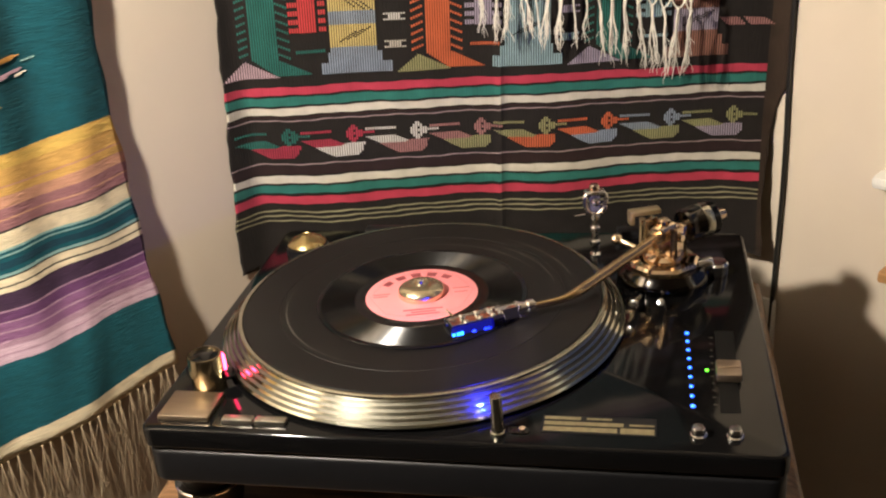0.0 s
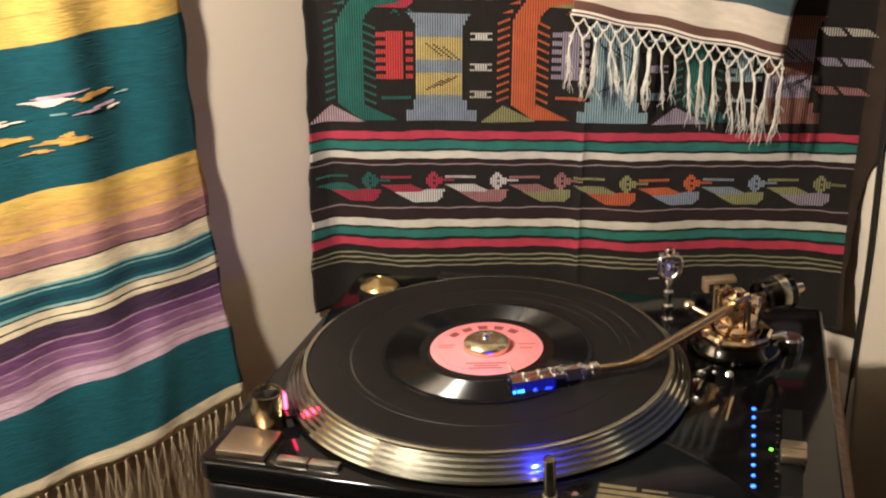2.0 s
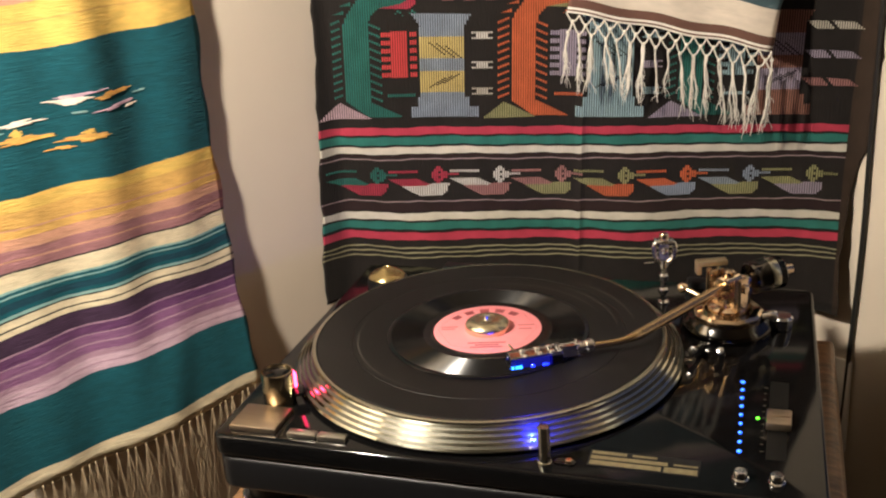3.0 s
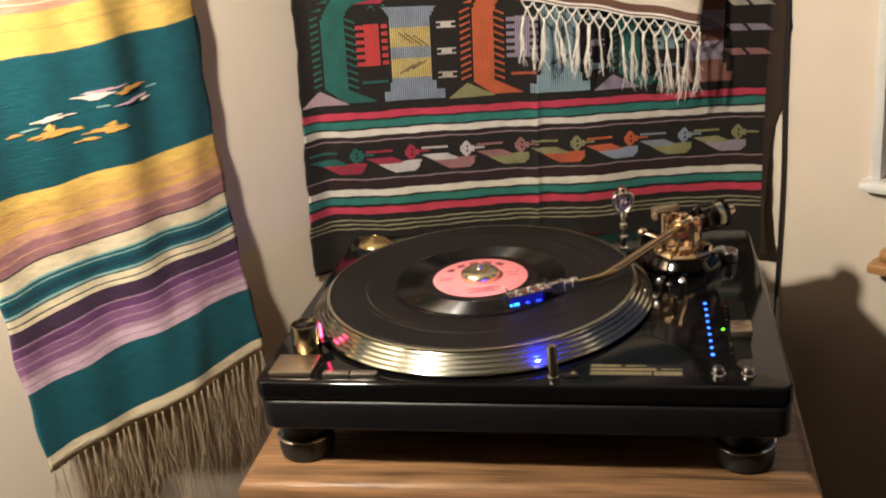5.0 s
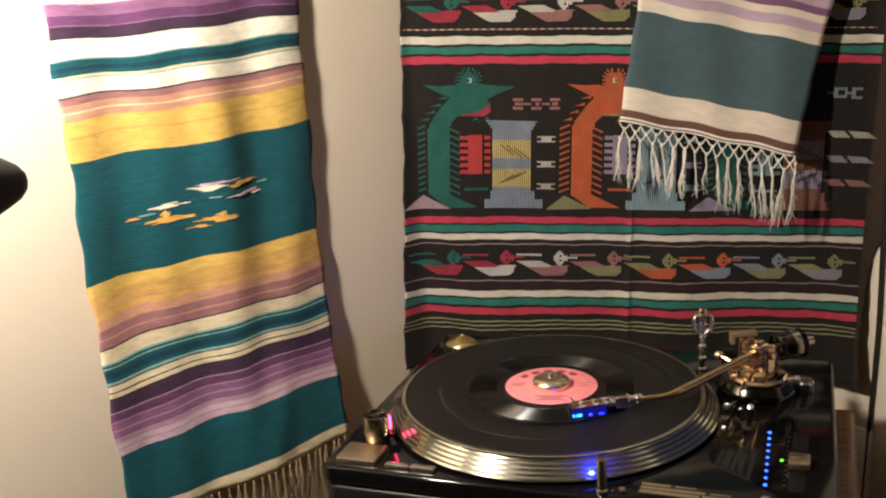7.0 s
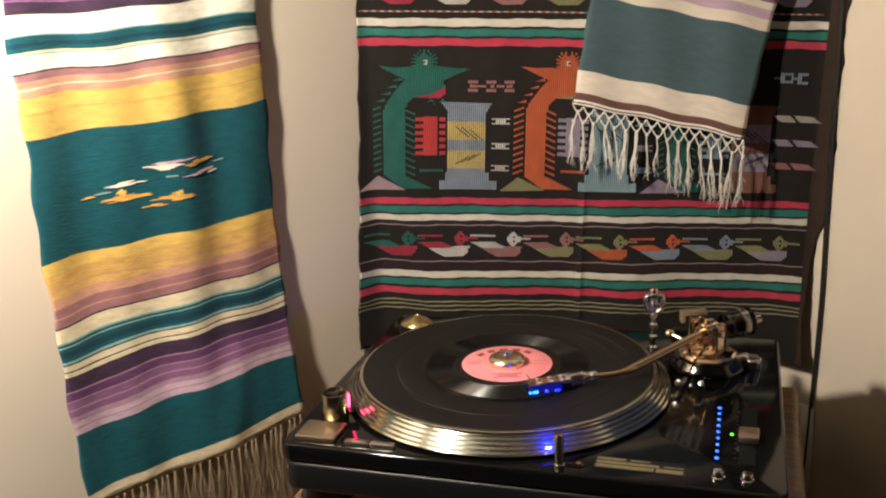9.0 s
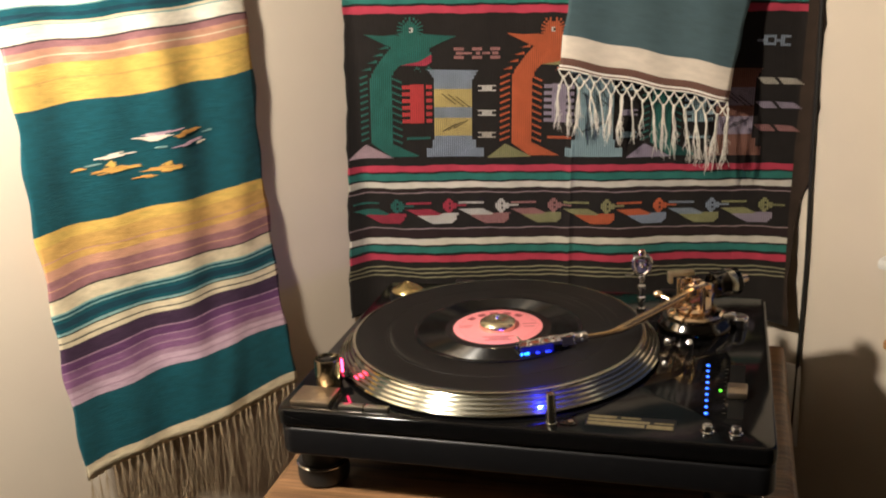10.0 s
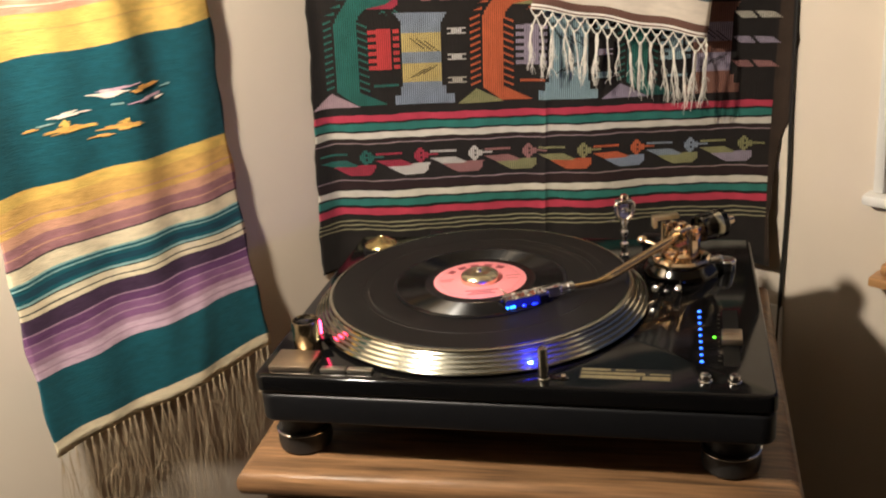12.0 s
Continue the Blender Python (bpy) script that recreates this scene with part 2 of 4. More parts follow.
def slab(x0, x1, y0, y1, z0, z1, r=0.012, bev=0.003):
    """A plate with rounded corners in plan and softened edges."""
    bm = bmesh.new()
    pts = []
    for cx, cy, a0 in ((x1 - r, y1 - r, 0), (x0 + r, y1 - r, 90), (x0 + r, y0 + r, 180), (x1 - r, y0 + r, 270)):
        for k in range(7):
            a = radians(a0 + k * 15)
            pts.append((cx + r * math.cos(a), cy + r * math.sin(a)))
    vs = [bm.verts.new((x, y, z0)) for x, y in pts]
    f = bm.faces.new(vs)
    ext = bmesh.ops.extrude_face_region(bm, geom=[f])
    for v in ext["geom"]:
        if isinstance(v, bmesh.types.BMVert):
            v.co.z = z1
    if bev:
        es = [e for e in bm.edges if abs(e.verts[0].co.z - e.verts[1].co.z) < 1e-6]
        bmesh.ops.bevel(bm, geom=es, offset=bev, segments=3, affect="EDGES", profile=0.5)
    return bm


def tapered(bm):
    """The cabinet narrows a little towards its back."""
    for v in bm.verts:
        v.co.x -= 0.0115 * (v.co.x / 0.457) * (v.co.y / 0.353)
    return bm


part("base", tapered(slab(0.001, 0.4565, 0.001, 0.352, 0.057, 0.0862, 0.014, 0.004)), M_BASE, tt, "satin black moulded base", bevel_angle=50)
part("seam", tapered(slab(0.004, 0.449, 0.004, 0.349, 0.0855, 0.0885, 0.012, 0)), M_RUBBER, tt, "recessed seam", smooth=False)
part("deck", tapered(slab(0, 0.457, 0, 0.353, 0.088, DECK, 0.010, 0.003)), M_BLACK, tt, "mirror-black lacquered top plate", bevel_angle=50)

for fx, fy in ((0.025, 0.044), (0.421, 0.044), (0.030, 0.30), (0.421, 0.30)):
    ft = part("foot", lathe(bmesh.new(), [(0, 0.010), (0.0222, 0.010), (0.0250, 0.0125), (0.0260, 0.019), (0.0252, 0.029), (0.0250, 0.0325), (0.021, 0.033), (0.021, 0.0575), (0, 0.0575)], 40, pose(fx, fy, 0)), M_RUBBER, tt, "black insulating foot")
    part("foot_ring", lathe(bmesh.new(), [(0.0253, 0.0296), (0.0264, 0.0302), (0.0264, 0.0312), (0.0253, 0.0320)], 40, pose(fx, fy, 0), True), M_CHROME, ft, "thin metal ring")

PC = (0.178, 0.174)
platter_profile = [(0.04, 0.1055), (0.160, 0.1055), (0.1655, 0.1075), (0.1660, 0.1090)]
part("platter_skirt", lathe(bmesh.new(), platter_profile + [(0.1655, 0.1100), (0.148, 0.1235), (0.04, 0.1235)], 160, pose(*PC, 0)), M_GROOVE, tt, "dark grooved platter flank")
for k in range(5):
    r0, z0 = 0.1660 - 0.0036 * k, 0.1092 + 0.0031 * k
    w = 0.00072
    part("rim_band", lathe(bmesh.new(), [(r0 + 0.0004, z0 - 0.0004), (r0 + 0.0008, z0 + 0.0002), (r0 - 2 * w + 0.0009, z0 + 2 * w + 0.0003), (r0 - 2 * w, z0 + 2 * w - 0.0004)], 160, pose(*PC, 0)), M_RIM, tt, "polished champagne strobe band")
part("platter_lip", lathe(bmesh.new(), [(0.1515, 0.1232), (0.1515, 0.1253), (0.1505, 0.1259), (0.1482, 0.1258), (0.1478, 0.1232)], 160, pose(*PC, 0)), M_CHAMP, tt, "bright platter lip")
part("spindle", lathe(bmesh.new(), [(0.0036, 0.12), (0.0036, 0.139), (0.0028, 0.1415), (0.0012, 0.1425), (0, 0.1426)], 20, pose(*PC, 0)), M_CHROME, tt, "chrome spindle tip")

# strobe housing with its red lamp
sx, sy = 0.033, 0.059
st = part("strobe_housing", lathe(bmesh.new(), [(0.0128, DECK), (0.0130, 0.1060), (0.0130, 0.1325), (0.0126, 0.1340), (0.0118, 0.1341), (0.0112, 0.1322), (0, 0.1318)], 40, pose(sx, sy, 0)), M_HOUSING, tt, "brushed champagne strobe housing")
part("cap", lathe(bmesh.new(), [(0.0111, 0.1320), (0.0100, 0.1328), (0, 0.1332)], 32, pose(sx, sy, 0)), M_BLACK, st, "black dished top")
bm = bmesh.new()
box(bm, 0.0122, 0.0146, -0.0050, 0.0030, 0.1165, 0.1300, 0.001, m=pose(sx, sy, 0, 0, 0, 46))
# plate added below the red lamp to block its light from the buttons
part("lamp_shield", box(bmesh.new(), 0.0110, 0.0205, -0.0095, 0.0055, 0.1120, 0.1150, 0.0008, m=pose(sx, sy, 0, 0, 0, 32)), M_BLACK, st, "black plate added to keep red light off the buttons")
part("strobe_lamp", bm, M_RED, st, "glowing red strobe lamp window")

# buttons
part("start_button", box(bmesh.new(), 0.0105, 0.0505, 0.0115, 0.0465, DECK - 0.001, 0.1095, 0.0018), M_BRONZE, tt, "large brushed bronze start and stop button")
for x0 in (0.0605, 0.0856):
    part("speed_button", box(bmesh.new(), x0, x0 + 0.0240, 0.0105, 0.0185, DECK - 0.001, 0.1088, 0.0016), M_SILVER, tt, "narrow silver speed button")

# cue light and its switch
tx, ty = 0.2630, 0.0135
tl = part("target_light", lathe(bmesh.new(), [(0.0052, DECK), (0.0052, 0.1075), (0.0044, 0.1078), (0.0044, 0.1345), (0.0040, 0.1356), (0, 0.1358)], 28, pose(tx, ty, 0)), M_CHAMP, tt, "polished pop-up cue light")
LENS = axis_to((tx - 0.0016, ty + 0.0040, 0.1328), (-0.34, 0.93, -0.30))
part("lens", lathe(bmesh.new(), [(0.0020, 0.0008), (0.0017, 0.0014), (0, 0.0016)], 16, LENS), M_BLUEBEAM, tl, "blue lamp lens")
part("lens_hood", lathe(bmesh.new(), [(0.0024, -0.001), (0.0027, -0.001), (0.0027, 0.0029), (0.0024, 0.0029)], 20, LENS, True), M_DARKCHROME, tl)
part("switch_plate", slab(tx + 0.006, tx + 0.0215, ty + 0.0005, ty + 0.0080, DECK - 0.0005, 0.1062, 0.0036, 0.0004), M_DARKCHROME, tt, "oval switch plate")
part("switch_button", lathe(bmesh.new(), [(0.0025, 0.106), (0.0025, 0.1078), (0.0020, 0.1082), (0, 0.1082)], 18, pose(tx + 0.0165, ty + 0.0043, 0)), M_GOLD, tt)

# name plate with bars for its lettering
plate = part("name_plate", box(bmesh.new(), 0.292, 0.3705, 0.0175, 0.0385, DECK - 0.0005, 0.1054), M_BASE, tt, "printed model plate", smooth=False)
for x0, x1, y0, y1 in ((0.2935, 0.3185, 0.0335, 0.0372), (0.3225, 0.3400, 0.0342, 0.0365), (0.2935, 0.3480, 0.0268, 0.0312), (0.3520, 0.3690, 0.0285, 0.0305), (0.2935, 0.3440, 0.0195, 0.0248), (0.3460, 0.3690, 0.0190, 0.0255)):
    part("print_bar", box(bmesh.new(), x0, x1, y0, y1, 0.1053, 0.10555), M_GOLDPRINT, plate, "gold printed bar", smooth=False)

# pitch control, its diodes and knobs
part("pitch_slot", box(bmesh.new(), 0.4135, 0.4275, 0.050, 0.165, DECK - 0.001, 0.1052, 0), mat("fader track", (0.003, 0.003, 0.003), 0.5, spec=0.2), tt, "recessed pitch fader track")
bm = bmesh.new()
box(bm, 0.4122, 0.4302, 0.0880, 0.1105, 0.1056, 0.1125, 0.0016)
box(bm, 0.4132, 0.4292, 0.0982, 0.1002, 0.1125, 0.1132, 0.0003)
part("pitch_knob", bm, M_BRONZE, tt, "brushed metal pitch fader knob")
for k in range(9):
    f = k / 8
    x, y = 0.3923 + 0.0028 * f, 0.1600 - 0.1032 * f
    big = 1.25 if k in (0, 8) else 1.0
    part("pitch_diode", lathe(bmesh.new(), [(0.0014 * big, 0.1050), (0.0014 * big, 0.1056), (0.0010 * big, 0.1060), (0, 0.1061)], 14, pose(x, y, 0)), M_BLUE, tt, "glowing blue diode")
part("zero_diode", lathe(bmesh.new(), [(0.0013, 0.1050), (0.0013, 0.1056), (0.0008, 0.1060), (0, 0.1061)], 14, pose(0.4060, 0.1056, 0)), M_GREEN, tt, "glowing green diode")
for k in range(11):
    y = 0.060 + 0.0094 * k
    part("scale_mark", box(bmesh.new(), 0.4090, 0.4090 + (0.003 if k % 5 == 0 else 0.002), y - 0.0003, y + 0.0003, DECK - 0.0005, 0.1052), M_FAINT, tt, smooth=False)
for x in (0.3980, 0.4220):
    kn = part("push_knob", lathe(bmesh.new(), [(0.0058, DECK), (0.0058, 0.1065), (0.0047, 0.1070), (0.0047, 0.1112), (0.0040, 0.1122), (0, 0.1124)], 28, pose(x, 0.0215, 0)), M_CHROME, tt, "small chrome push knob")

# spare adaptor dish, hinges
part("adaptor_dish", lathe(bmesh.new(), [(0.0205, DECK - 0.0005), (0.0198, 0.1125), (0.0182, 0.1130), (0, 0.1130)], 40, pose(0.0375, 0.302, 0)), M_BASE, tt)
for x in (0.085, 0.33):
    part("hinge_socket", box(bmesh.new(), x, x + 0.045, 0.338, 0.3526, DECK - 0.001, 0.112, 0.002), M_BASE, tt, "empty lid hinge socket")
ad = tagged(part("single_adaptor", lathe(bmesh.new(), [(0, 0.1132), (0.0178, 0.1132), (0.0184, 0.1145), (0.0178, 0.1160), (0.0130, 0.1192), (0.0062, 0.1224), (0.0040, 0.1236), (0.0034, 0.1228), (0, 0.1224)], 48, TT @ pose(0.0375, 0.302, 0)), M_BRASS), "conical brass single adaptor resting in its dish", "adaptor")

# spare cartridge on its post
SX, SY = 0.3125, 0.303
LIFT = 0.0045
sp = part("spare_post", lathe(bmesh.new(), [(0.0055, DECK), (0.0055, 0.1065), (0.0032, 0.1080), (0.0032, 0.1140), (0.0048, 0.1150), (0.0048, 0.1190), (0.0030, 0.1205), (0.0030, 0.1265), (0.0046, 0.1280), (0.0046, 0.1325), (0.0027, 0.1345), (0.0027, 0.1400), (0.0042, 0.1412), (0.0042, 0.1440), (0, 0.1440)], 24, pose(SX, SY, 0)), M_CHROME, tt, "turned chrome post for the spare cartridge")
SPM = pose(SX, SY, LIFT, 0, 0, 14)
part("spare_neck", lathe(bmesh.new(), [(0.0030, 0.1395), (0.0030, 0.1438 + LIFT), (0, 0.1438 + LIFT)], 20, pose(SX, SY, 0)), M_CHROME, sp)
part("spare_headshell", box(bmesh.new(), -0.0048, 0.0048, -0.0040, 0.0040, 0.1440, 0.1600, 0.002, m=SPM), M_SMOKE, sp, "smoky violet spare cartridge")
bm = bmesh.new()
for s in (-1, 1):
    tube(bm, smooth_path([SPM @ Vector(p) for p in ((s * 0.0032, -0.0044, 0.1425), (s * 0.0078, -0.0044, 0.1475), (s * 0.0094, -0.0044, 0.1550), (s * 0.0080, -0.0044, 0.1610), (s * 0.0030, -0.0044, 0.1622))], 5), 0.0024, 10)
box(bm, -0.0092, 0.0092, -0.0060, 0.0050, 0.1600, 0.1642, 0.0016, m=SPM)
lathe(bm, [(0, -0.0044), (0.0036, -0.0026), (0.0044, 0), (0.0036, 0.0026), (0, 0.0044)], 16, SPM @ pose(0, -0.0052, 0.1545))
part("clamp", bm, M_CHROME, sp, "rounded chrome clips")
part("collar", lathe(bmesh.new(), [(0.0044, 0.1640), (0.0044, 0.1680), (0.0034, 0.1696), (0, 0.1696)], 20, pose(SX, SY, LIFT)), M_GOLD, sp, "gold collar")
part("pin", tube(bmesh.new(), [(SX - 0.008, SY - 0.002, 0.1455), (SX - 0.0175, SY - 0.0045, 0.1448)], 0.0008), M_CHROME, sp)

# ---- tonearm ----
PV = Vector((0.3735, 0.259, 0.147))
arm = part("arm_base", lathe(bmesh.new(), [(0.0395, DECK), (0.0395, 0.1095), (0.0380, 0.1130), (0.0355, 0.1160), (0.0340, 0.1190), (0, 0.1190)], 64, pose(PV.x, PV.y, 0)), M_DARKCHROME, tt, "black chrome arm base ring")
part("height_ring", lathe(bmesh.new(), [(0.0300, 0.1188), (0.0308, 0.1200), (0.0308, 0.1215), (0.0285, 0.1238), (0.0228, 0.1244), (0.0222, 0.1228), (0.0212, 0.1225), (0.0212, 0.1190)], 9, pose(PV.x, PV.y, 0, 0, 0, 10)), M_GOLD, arm, "faceted rose-gold height ring")
bm = lathe(bmesh.new(), [(0.0180, 0.1190), (0.0180, 0.1265), (0.0150, 0.1290), (0.0095, 0.1310), (0.0095, 0.1350), (0, 0.1350)], 36, pose(PV.x, PV.y, 0))
part("pillar", bm, M_GOLD, arm, "polished rose-gold pillar")
ARM_D = Vector((-0.58, -0.81, -0.06)).normalized()
SIDE = Vector((-ARM_D.y, ARM_D.x, 0)).normalized()
YAW = math.degrees(math.atan2(ARM_D.y, ARM_D.x))
AM = Matrix.Translation(PV) @ pose(0, 0, 0, 0, 0, YAW)
bm = bmesh.new()
for s in (-1, 1):
    box(bm, -0.0065, 0.0065, s * 0.0150 - 0.0022, s * 0.0150 + 0.0022, -0.0160, 0.0075, 0.0015, m=AM)
    lathe(bm, [(0.0042, -0.002), (0.0042, 0.0028), (0.0030, 0.0038), (0, 0.0038)], 20, AM @ axis_to((0, s * 0.0160, 0), (0, s, 0)))
box(bm, -0.0065, 0.0065, -0.0165, 0.0165, -0.0185, -0.0140, 0.0015, m=AM)
part("gimbal_yoke", bm, M_GOLD, arm, "rose-gold gimbal yoke")
bm = bmesh.new()
lathe(bm, [(0, -0.0105), (0.0070, -0.0105), (0.0085, -0.009), (0.0085, 0.009), (0.0070, 0.0105), (0, 0.0105)], 28, AM @ axis_to((0, 0, 0), (1, 0, 0)))
lathe(bm, [(0.0050, 0.008), (0.0050, 0.0118), (0.0035, 0.0130), (0, 0.0130)], 20, AM)
part("bearing_block", bm, M_GOLD, arm, "polished bearing block")
# arm tube, curved near the shell
HS_A, HS_B = Vector((0.2660, 0.1425, 0.1342)), Vector((0.2120, 0.1145, 0.1315))
ELBOW = Vector((0.3005, 0.1560, 0.1360))
leg_a, leg_b = PV + (ELBOW - PV) * 0.86, HS_A + (ELBOW - HS_A) * 0.62
tp = [PV + (ELBOW - PV) * (0.06 + 0.80 * k / 6) for k in range(6)]
tp += [leg_a * (1 - k / 12) ** 2 + ELBOW * 2 * (1 - k / 12) * (k / 12) + leg_b * (k / 12) ** 2 for k in range(13)] + [HS_A]
part("arm_tube", tube(bmesh.new(), tp, [0.0043] * 8 + [0.0042, 0.0040, 0.0037, 0.0034, 0.0032, 0.0030] + [0.0029] * (len(tp) - 14), 16), M_TUBE, arm, "slim gold S-shaped arm tube")
hd = (HS_B - HS_A).normalized()
HM = axis_to(HS_A, hd)
part("shell_collar", lathe(bmesh.new(), [(0.0048, -0.010), (0.0056, -0.009), (0.0056, -0.004), (0.0048, -0.003), (0.0048, 0.000), (0.0056, 0.001), (0.0056, 0.0045), (0.0045, 0.0055), (0, 0.0055)], 24, HM), M_CHROME, arm, "chrome locking collar")
HY = math.degrees(math.atan2(hd.y, hd.x))
SM = Matrix.Translation(HS_A) @ pose(0, 0, 0, 0, 2.5, HY)
bm = bmesh.new()
box(bm, 0.004, 0.020, -0.0042, 0.0042, -0.003, 0.0035, 0.0015, m=SM)
box(bm, 0.018, 0.060, -0.0075, 0.0075, -0.0005, 0.0026, 0.0012, m=SM)
for x in (0.026, 0.036, 0.048):
    lathe(bm, [(0.0022, 0.003), (0.0022, 0.0045), (0.0012, 0.0053), (0, 0.0053)], 12, SM @ pose(x, -0.0045, 0))
    lathe(bm, [(0.0022, 0.003), (0.0022, 0.0045), (0.0012, 0.0053), (0, 0.0053)], 12, SM @ pose(x, 0.0045, 0))
tube(bm, [SM @ Vector(p) for p in ((0.052, -0.009, 0.001), (0.054, -0.016, 0.001), (0.056, -0.021, 0.003))], 0.0010, 8)
part("headshell", bm, M_CHROME, arm, "polished chrome headshell with screws")
bm = box(bmesh.new(), 0.030, 0.058, -0.0085, 0.0085, -0.0112, -0.0006, 0.003, m=SM)
part("cartridge", bm, M_CARTRIDGE, arm, "smoked clear cartridge lit blue from within")
part("cartridge_back", box(bmesh.new(), 0.019, 0.0298, -0.0075, 0.0075, -0.0090, -0.0006, 0.0015, m=SM), M_DARKCHROME, arm)
rng = random.Random(8)
# random emissive blobs stand in for the uneven blue glow of the cartridge
bm = bmesh.new()
for k in range(11):
    r_ = rng.uniform(0.0012, 0.0034)
    u_, v_ = rng.random(), rng.random()
    lathe(bm, [(0, -r_), (0.7 * r_, -0.7 * r_), (r_, 0), (0.7 * r_, 0.7 * r_), (0, r_)], 10, SM @ pose(0.031 + 0.025 * u_, 0.0076, -0.0035 - 0.0068 * v_, rng.uniform(0, 90), rng.uniform(0, 90), 0))
    if k % 2:
        lathe(bm, [(0, -r_), (0.7 * r_, -0.7 * r_), (r_, 0), (0.7 * r_, 0.7 * r_), (0, r_)], 10, SM @ pose(0.0570, -0.006 + 0.012 * u_, -0.0035 - 0.0068 * v_))
part("glow_blobs", bm, mat("blue glow blobs", (0.02, 0.05, 0.7), 0.15, emit=(0.006, 0.022, 1.0), power=7.0), arm, "glowing blobs that stand in for the blue lamp light")
part("stylus_lamp", box(bmesh.new(), 0.0530, 0.0600, 0.0072, 0.0094, -0.0046, -0.0026, 0.0008, m=SM), M_CYAN, arm, "bright cyan stylus lamp")
# counterweight
REAR = Vector((0.80, 0.60, 0.03)).normalized()
CM = axis_to(PV, REAR)
part("rear_shaft", lathe(bmesh.new(), [(0.0050, 0.004), (0.0050, 0.060), (0.0042, 0.064), (0, 0.064)], 20, CM), M_GOLD, arm, "gold rear shaft")
part("counterweight", lathe(bmesh.new(), [(0.0060, 0.020), (0.0130, 0.0205), (0.0145, 0.0225), (0.0145, 0.0350), (0.0150, 0.0360)], 40, CM), M_DARKCHROME, arm, "black chrome counterweight")
part("weight_dial", lathe(bmesh.new(), [(0.0150, 0.0360), (0.0152, 0.0370), (0.0152, 0.0430), (0.0150, 0.0440)], 40, CM), M_CHAMP, arm, "champagne dial ring")
part("weight_rear", lathe(bmesh.new(), [(0.0150, 0.0440), (0.0150, 0.0500), (0.0135, 0.0515), (0.0060, 0.0518)], 40, CM), M_BLACK, arm)
# lift, rest and knobs
bm = bmesh.new()
BM = pose(0.351, 0.282, 0, 0, 0, 20)
tube(bm, [BM @ Vector((0.004, 0, 0.1150)), BM @ Vector((0.004, 0, 0.1500))], 0.0024, 12)
box(bm, -0.0080, -0.0035, -0.0045, 0.0045, 0.1455, 0.1560, 0.0012, m=BM)
box(bm, -0.0080, 0.0200, -0.0050, 0.0050, 0.1535, 0.1585, 0.0015, m=BM)
part("lift_bridge", bm, M_SATIN, arm, "squared gold lift bridge")
bm = tube(bmesh.new(), [(0.352, 0.262, 0.1300), (0.343, 0.266, 0.1330), (0.334, 0.270, 0.1350)], 0.0024, 12)
lathe(bm, [(0, -0.0048), (0.0034, -0.0042), (0.0048, -0.0015), (0.0048, 0.0015), (0.0034, 0.0042), (0, 0.0048)], 24, axis_to((0.3335, 0.2705, 0.1352), (-0.9, 0.2, 0.1)))
part("arm_rest", bm, M_GOLD, arm, "gold arm rest with a round end")
bm = lathe(bmesh.new(), [(0.0095, 0.106), (0.0095, 0.1150), (0.0080, 0.1170), (0, 0.1172)], 28, pose(0.4190, 0.2660, 0))
lathe(bm, [(0.0055, 0), (0.0055, 0.012), (0.0045, 0.0135), (0, 0.0135)], 24, axis_to((0.402, 0.258, 0.1165), (0.85, 0.3, 0.1)))
part("antiskate_knob", bm, M_CHROME, arm, "small chrome dial")
bm = tube(bmesh.new(), [(0.356, 0.216, 0.1080), (0.354, 0.204, 0.1115), (0.3510, 0.192, 0.1140)], 0.0020, 12)
lathe(bm, [(0.0032, -0.0035), (0.0036, 0), (0.0032, 0.0045), (0, 0.0052)], 20, axis_to((0.3510, 0.192, 0.1140), (-0.3, -0.8, 0.3)))
part("cue_lever", bm, M_CHROME, arm, "short chrome cueing lever")
bm = tube(bmesh.new(), [(0.374, 0.204, 0.1050), (0.373, 0.198, 0.1110)], 0.0022, 12)
lathe(bm, [(0.0028, -0.003), (0.0034, 0), (0.0028, 0.004), (0, 0.0045)], 20, axis_to((0.3725, 0.196, 0.1125), (-0.1, -0.6, 0.5)))
part("lock_lever", bm, M_CHROME, arm, "short chrome lock lever")
# ---- slipmat, record, centre adaptor ----
PM = TT @ pose(*PC, -0.003)
mt = empty("platter_mat", PM, "black rubber platter mat with worn rings", "mat")
part("mat_disc", lathe(bmesh.new(), [(0.004, 0.1266), (0.1470, 0.1266), (0.1476, 0.1276), (0.1468, 0.1290), (0.1180, 0.1290), (0.1176, 0.1287), (0.1172, 0.1290), (0.0930, 0.1290), (0.004, 0.1286)], 128), M_MAT, mt)
for r, a0, a1 in ((0.1120, 175, 262), (0.1110, 15, 70), (0.1270, 20, 66), (0.1015, 30, 110)):
    bm = bmesh.new()
    prev = None
    for k in range(41):
        a = radians(a0 + (a1 - a0) * k / 40)
        w = 0.00055 * math.sin(math.pi * k / 40) ** 0.5
        cur = [bm.verts.new(((r + s * w) * math.cos(a), (r + s * w) * math.sin(a), 0.12915)) for s in (-1, 1)]
        if prev:
            bm.faces.new((prev[0], cur[0], cur[1], prev[1]))
        prev = cur
    part("worn_ring", bm, M_MATLINE, mt, "thin scuffed arc")
rec = empty("record", PM @ pose(0, 0, 0, 0, 0, 14), "seven-inch black vinyl single with a pink label", "record")
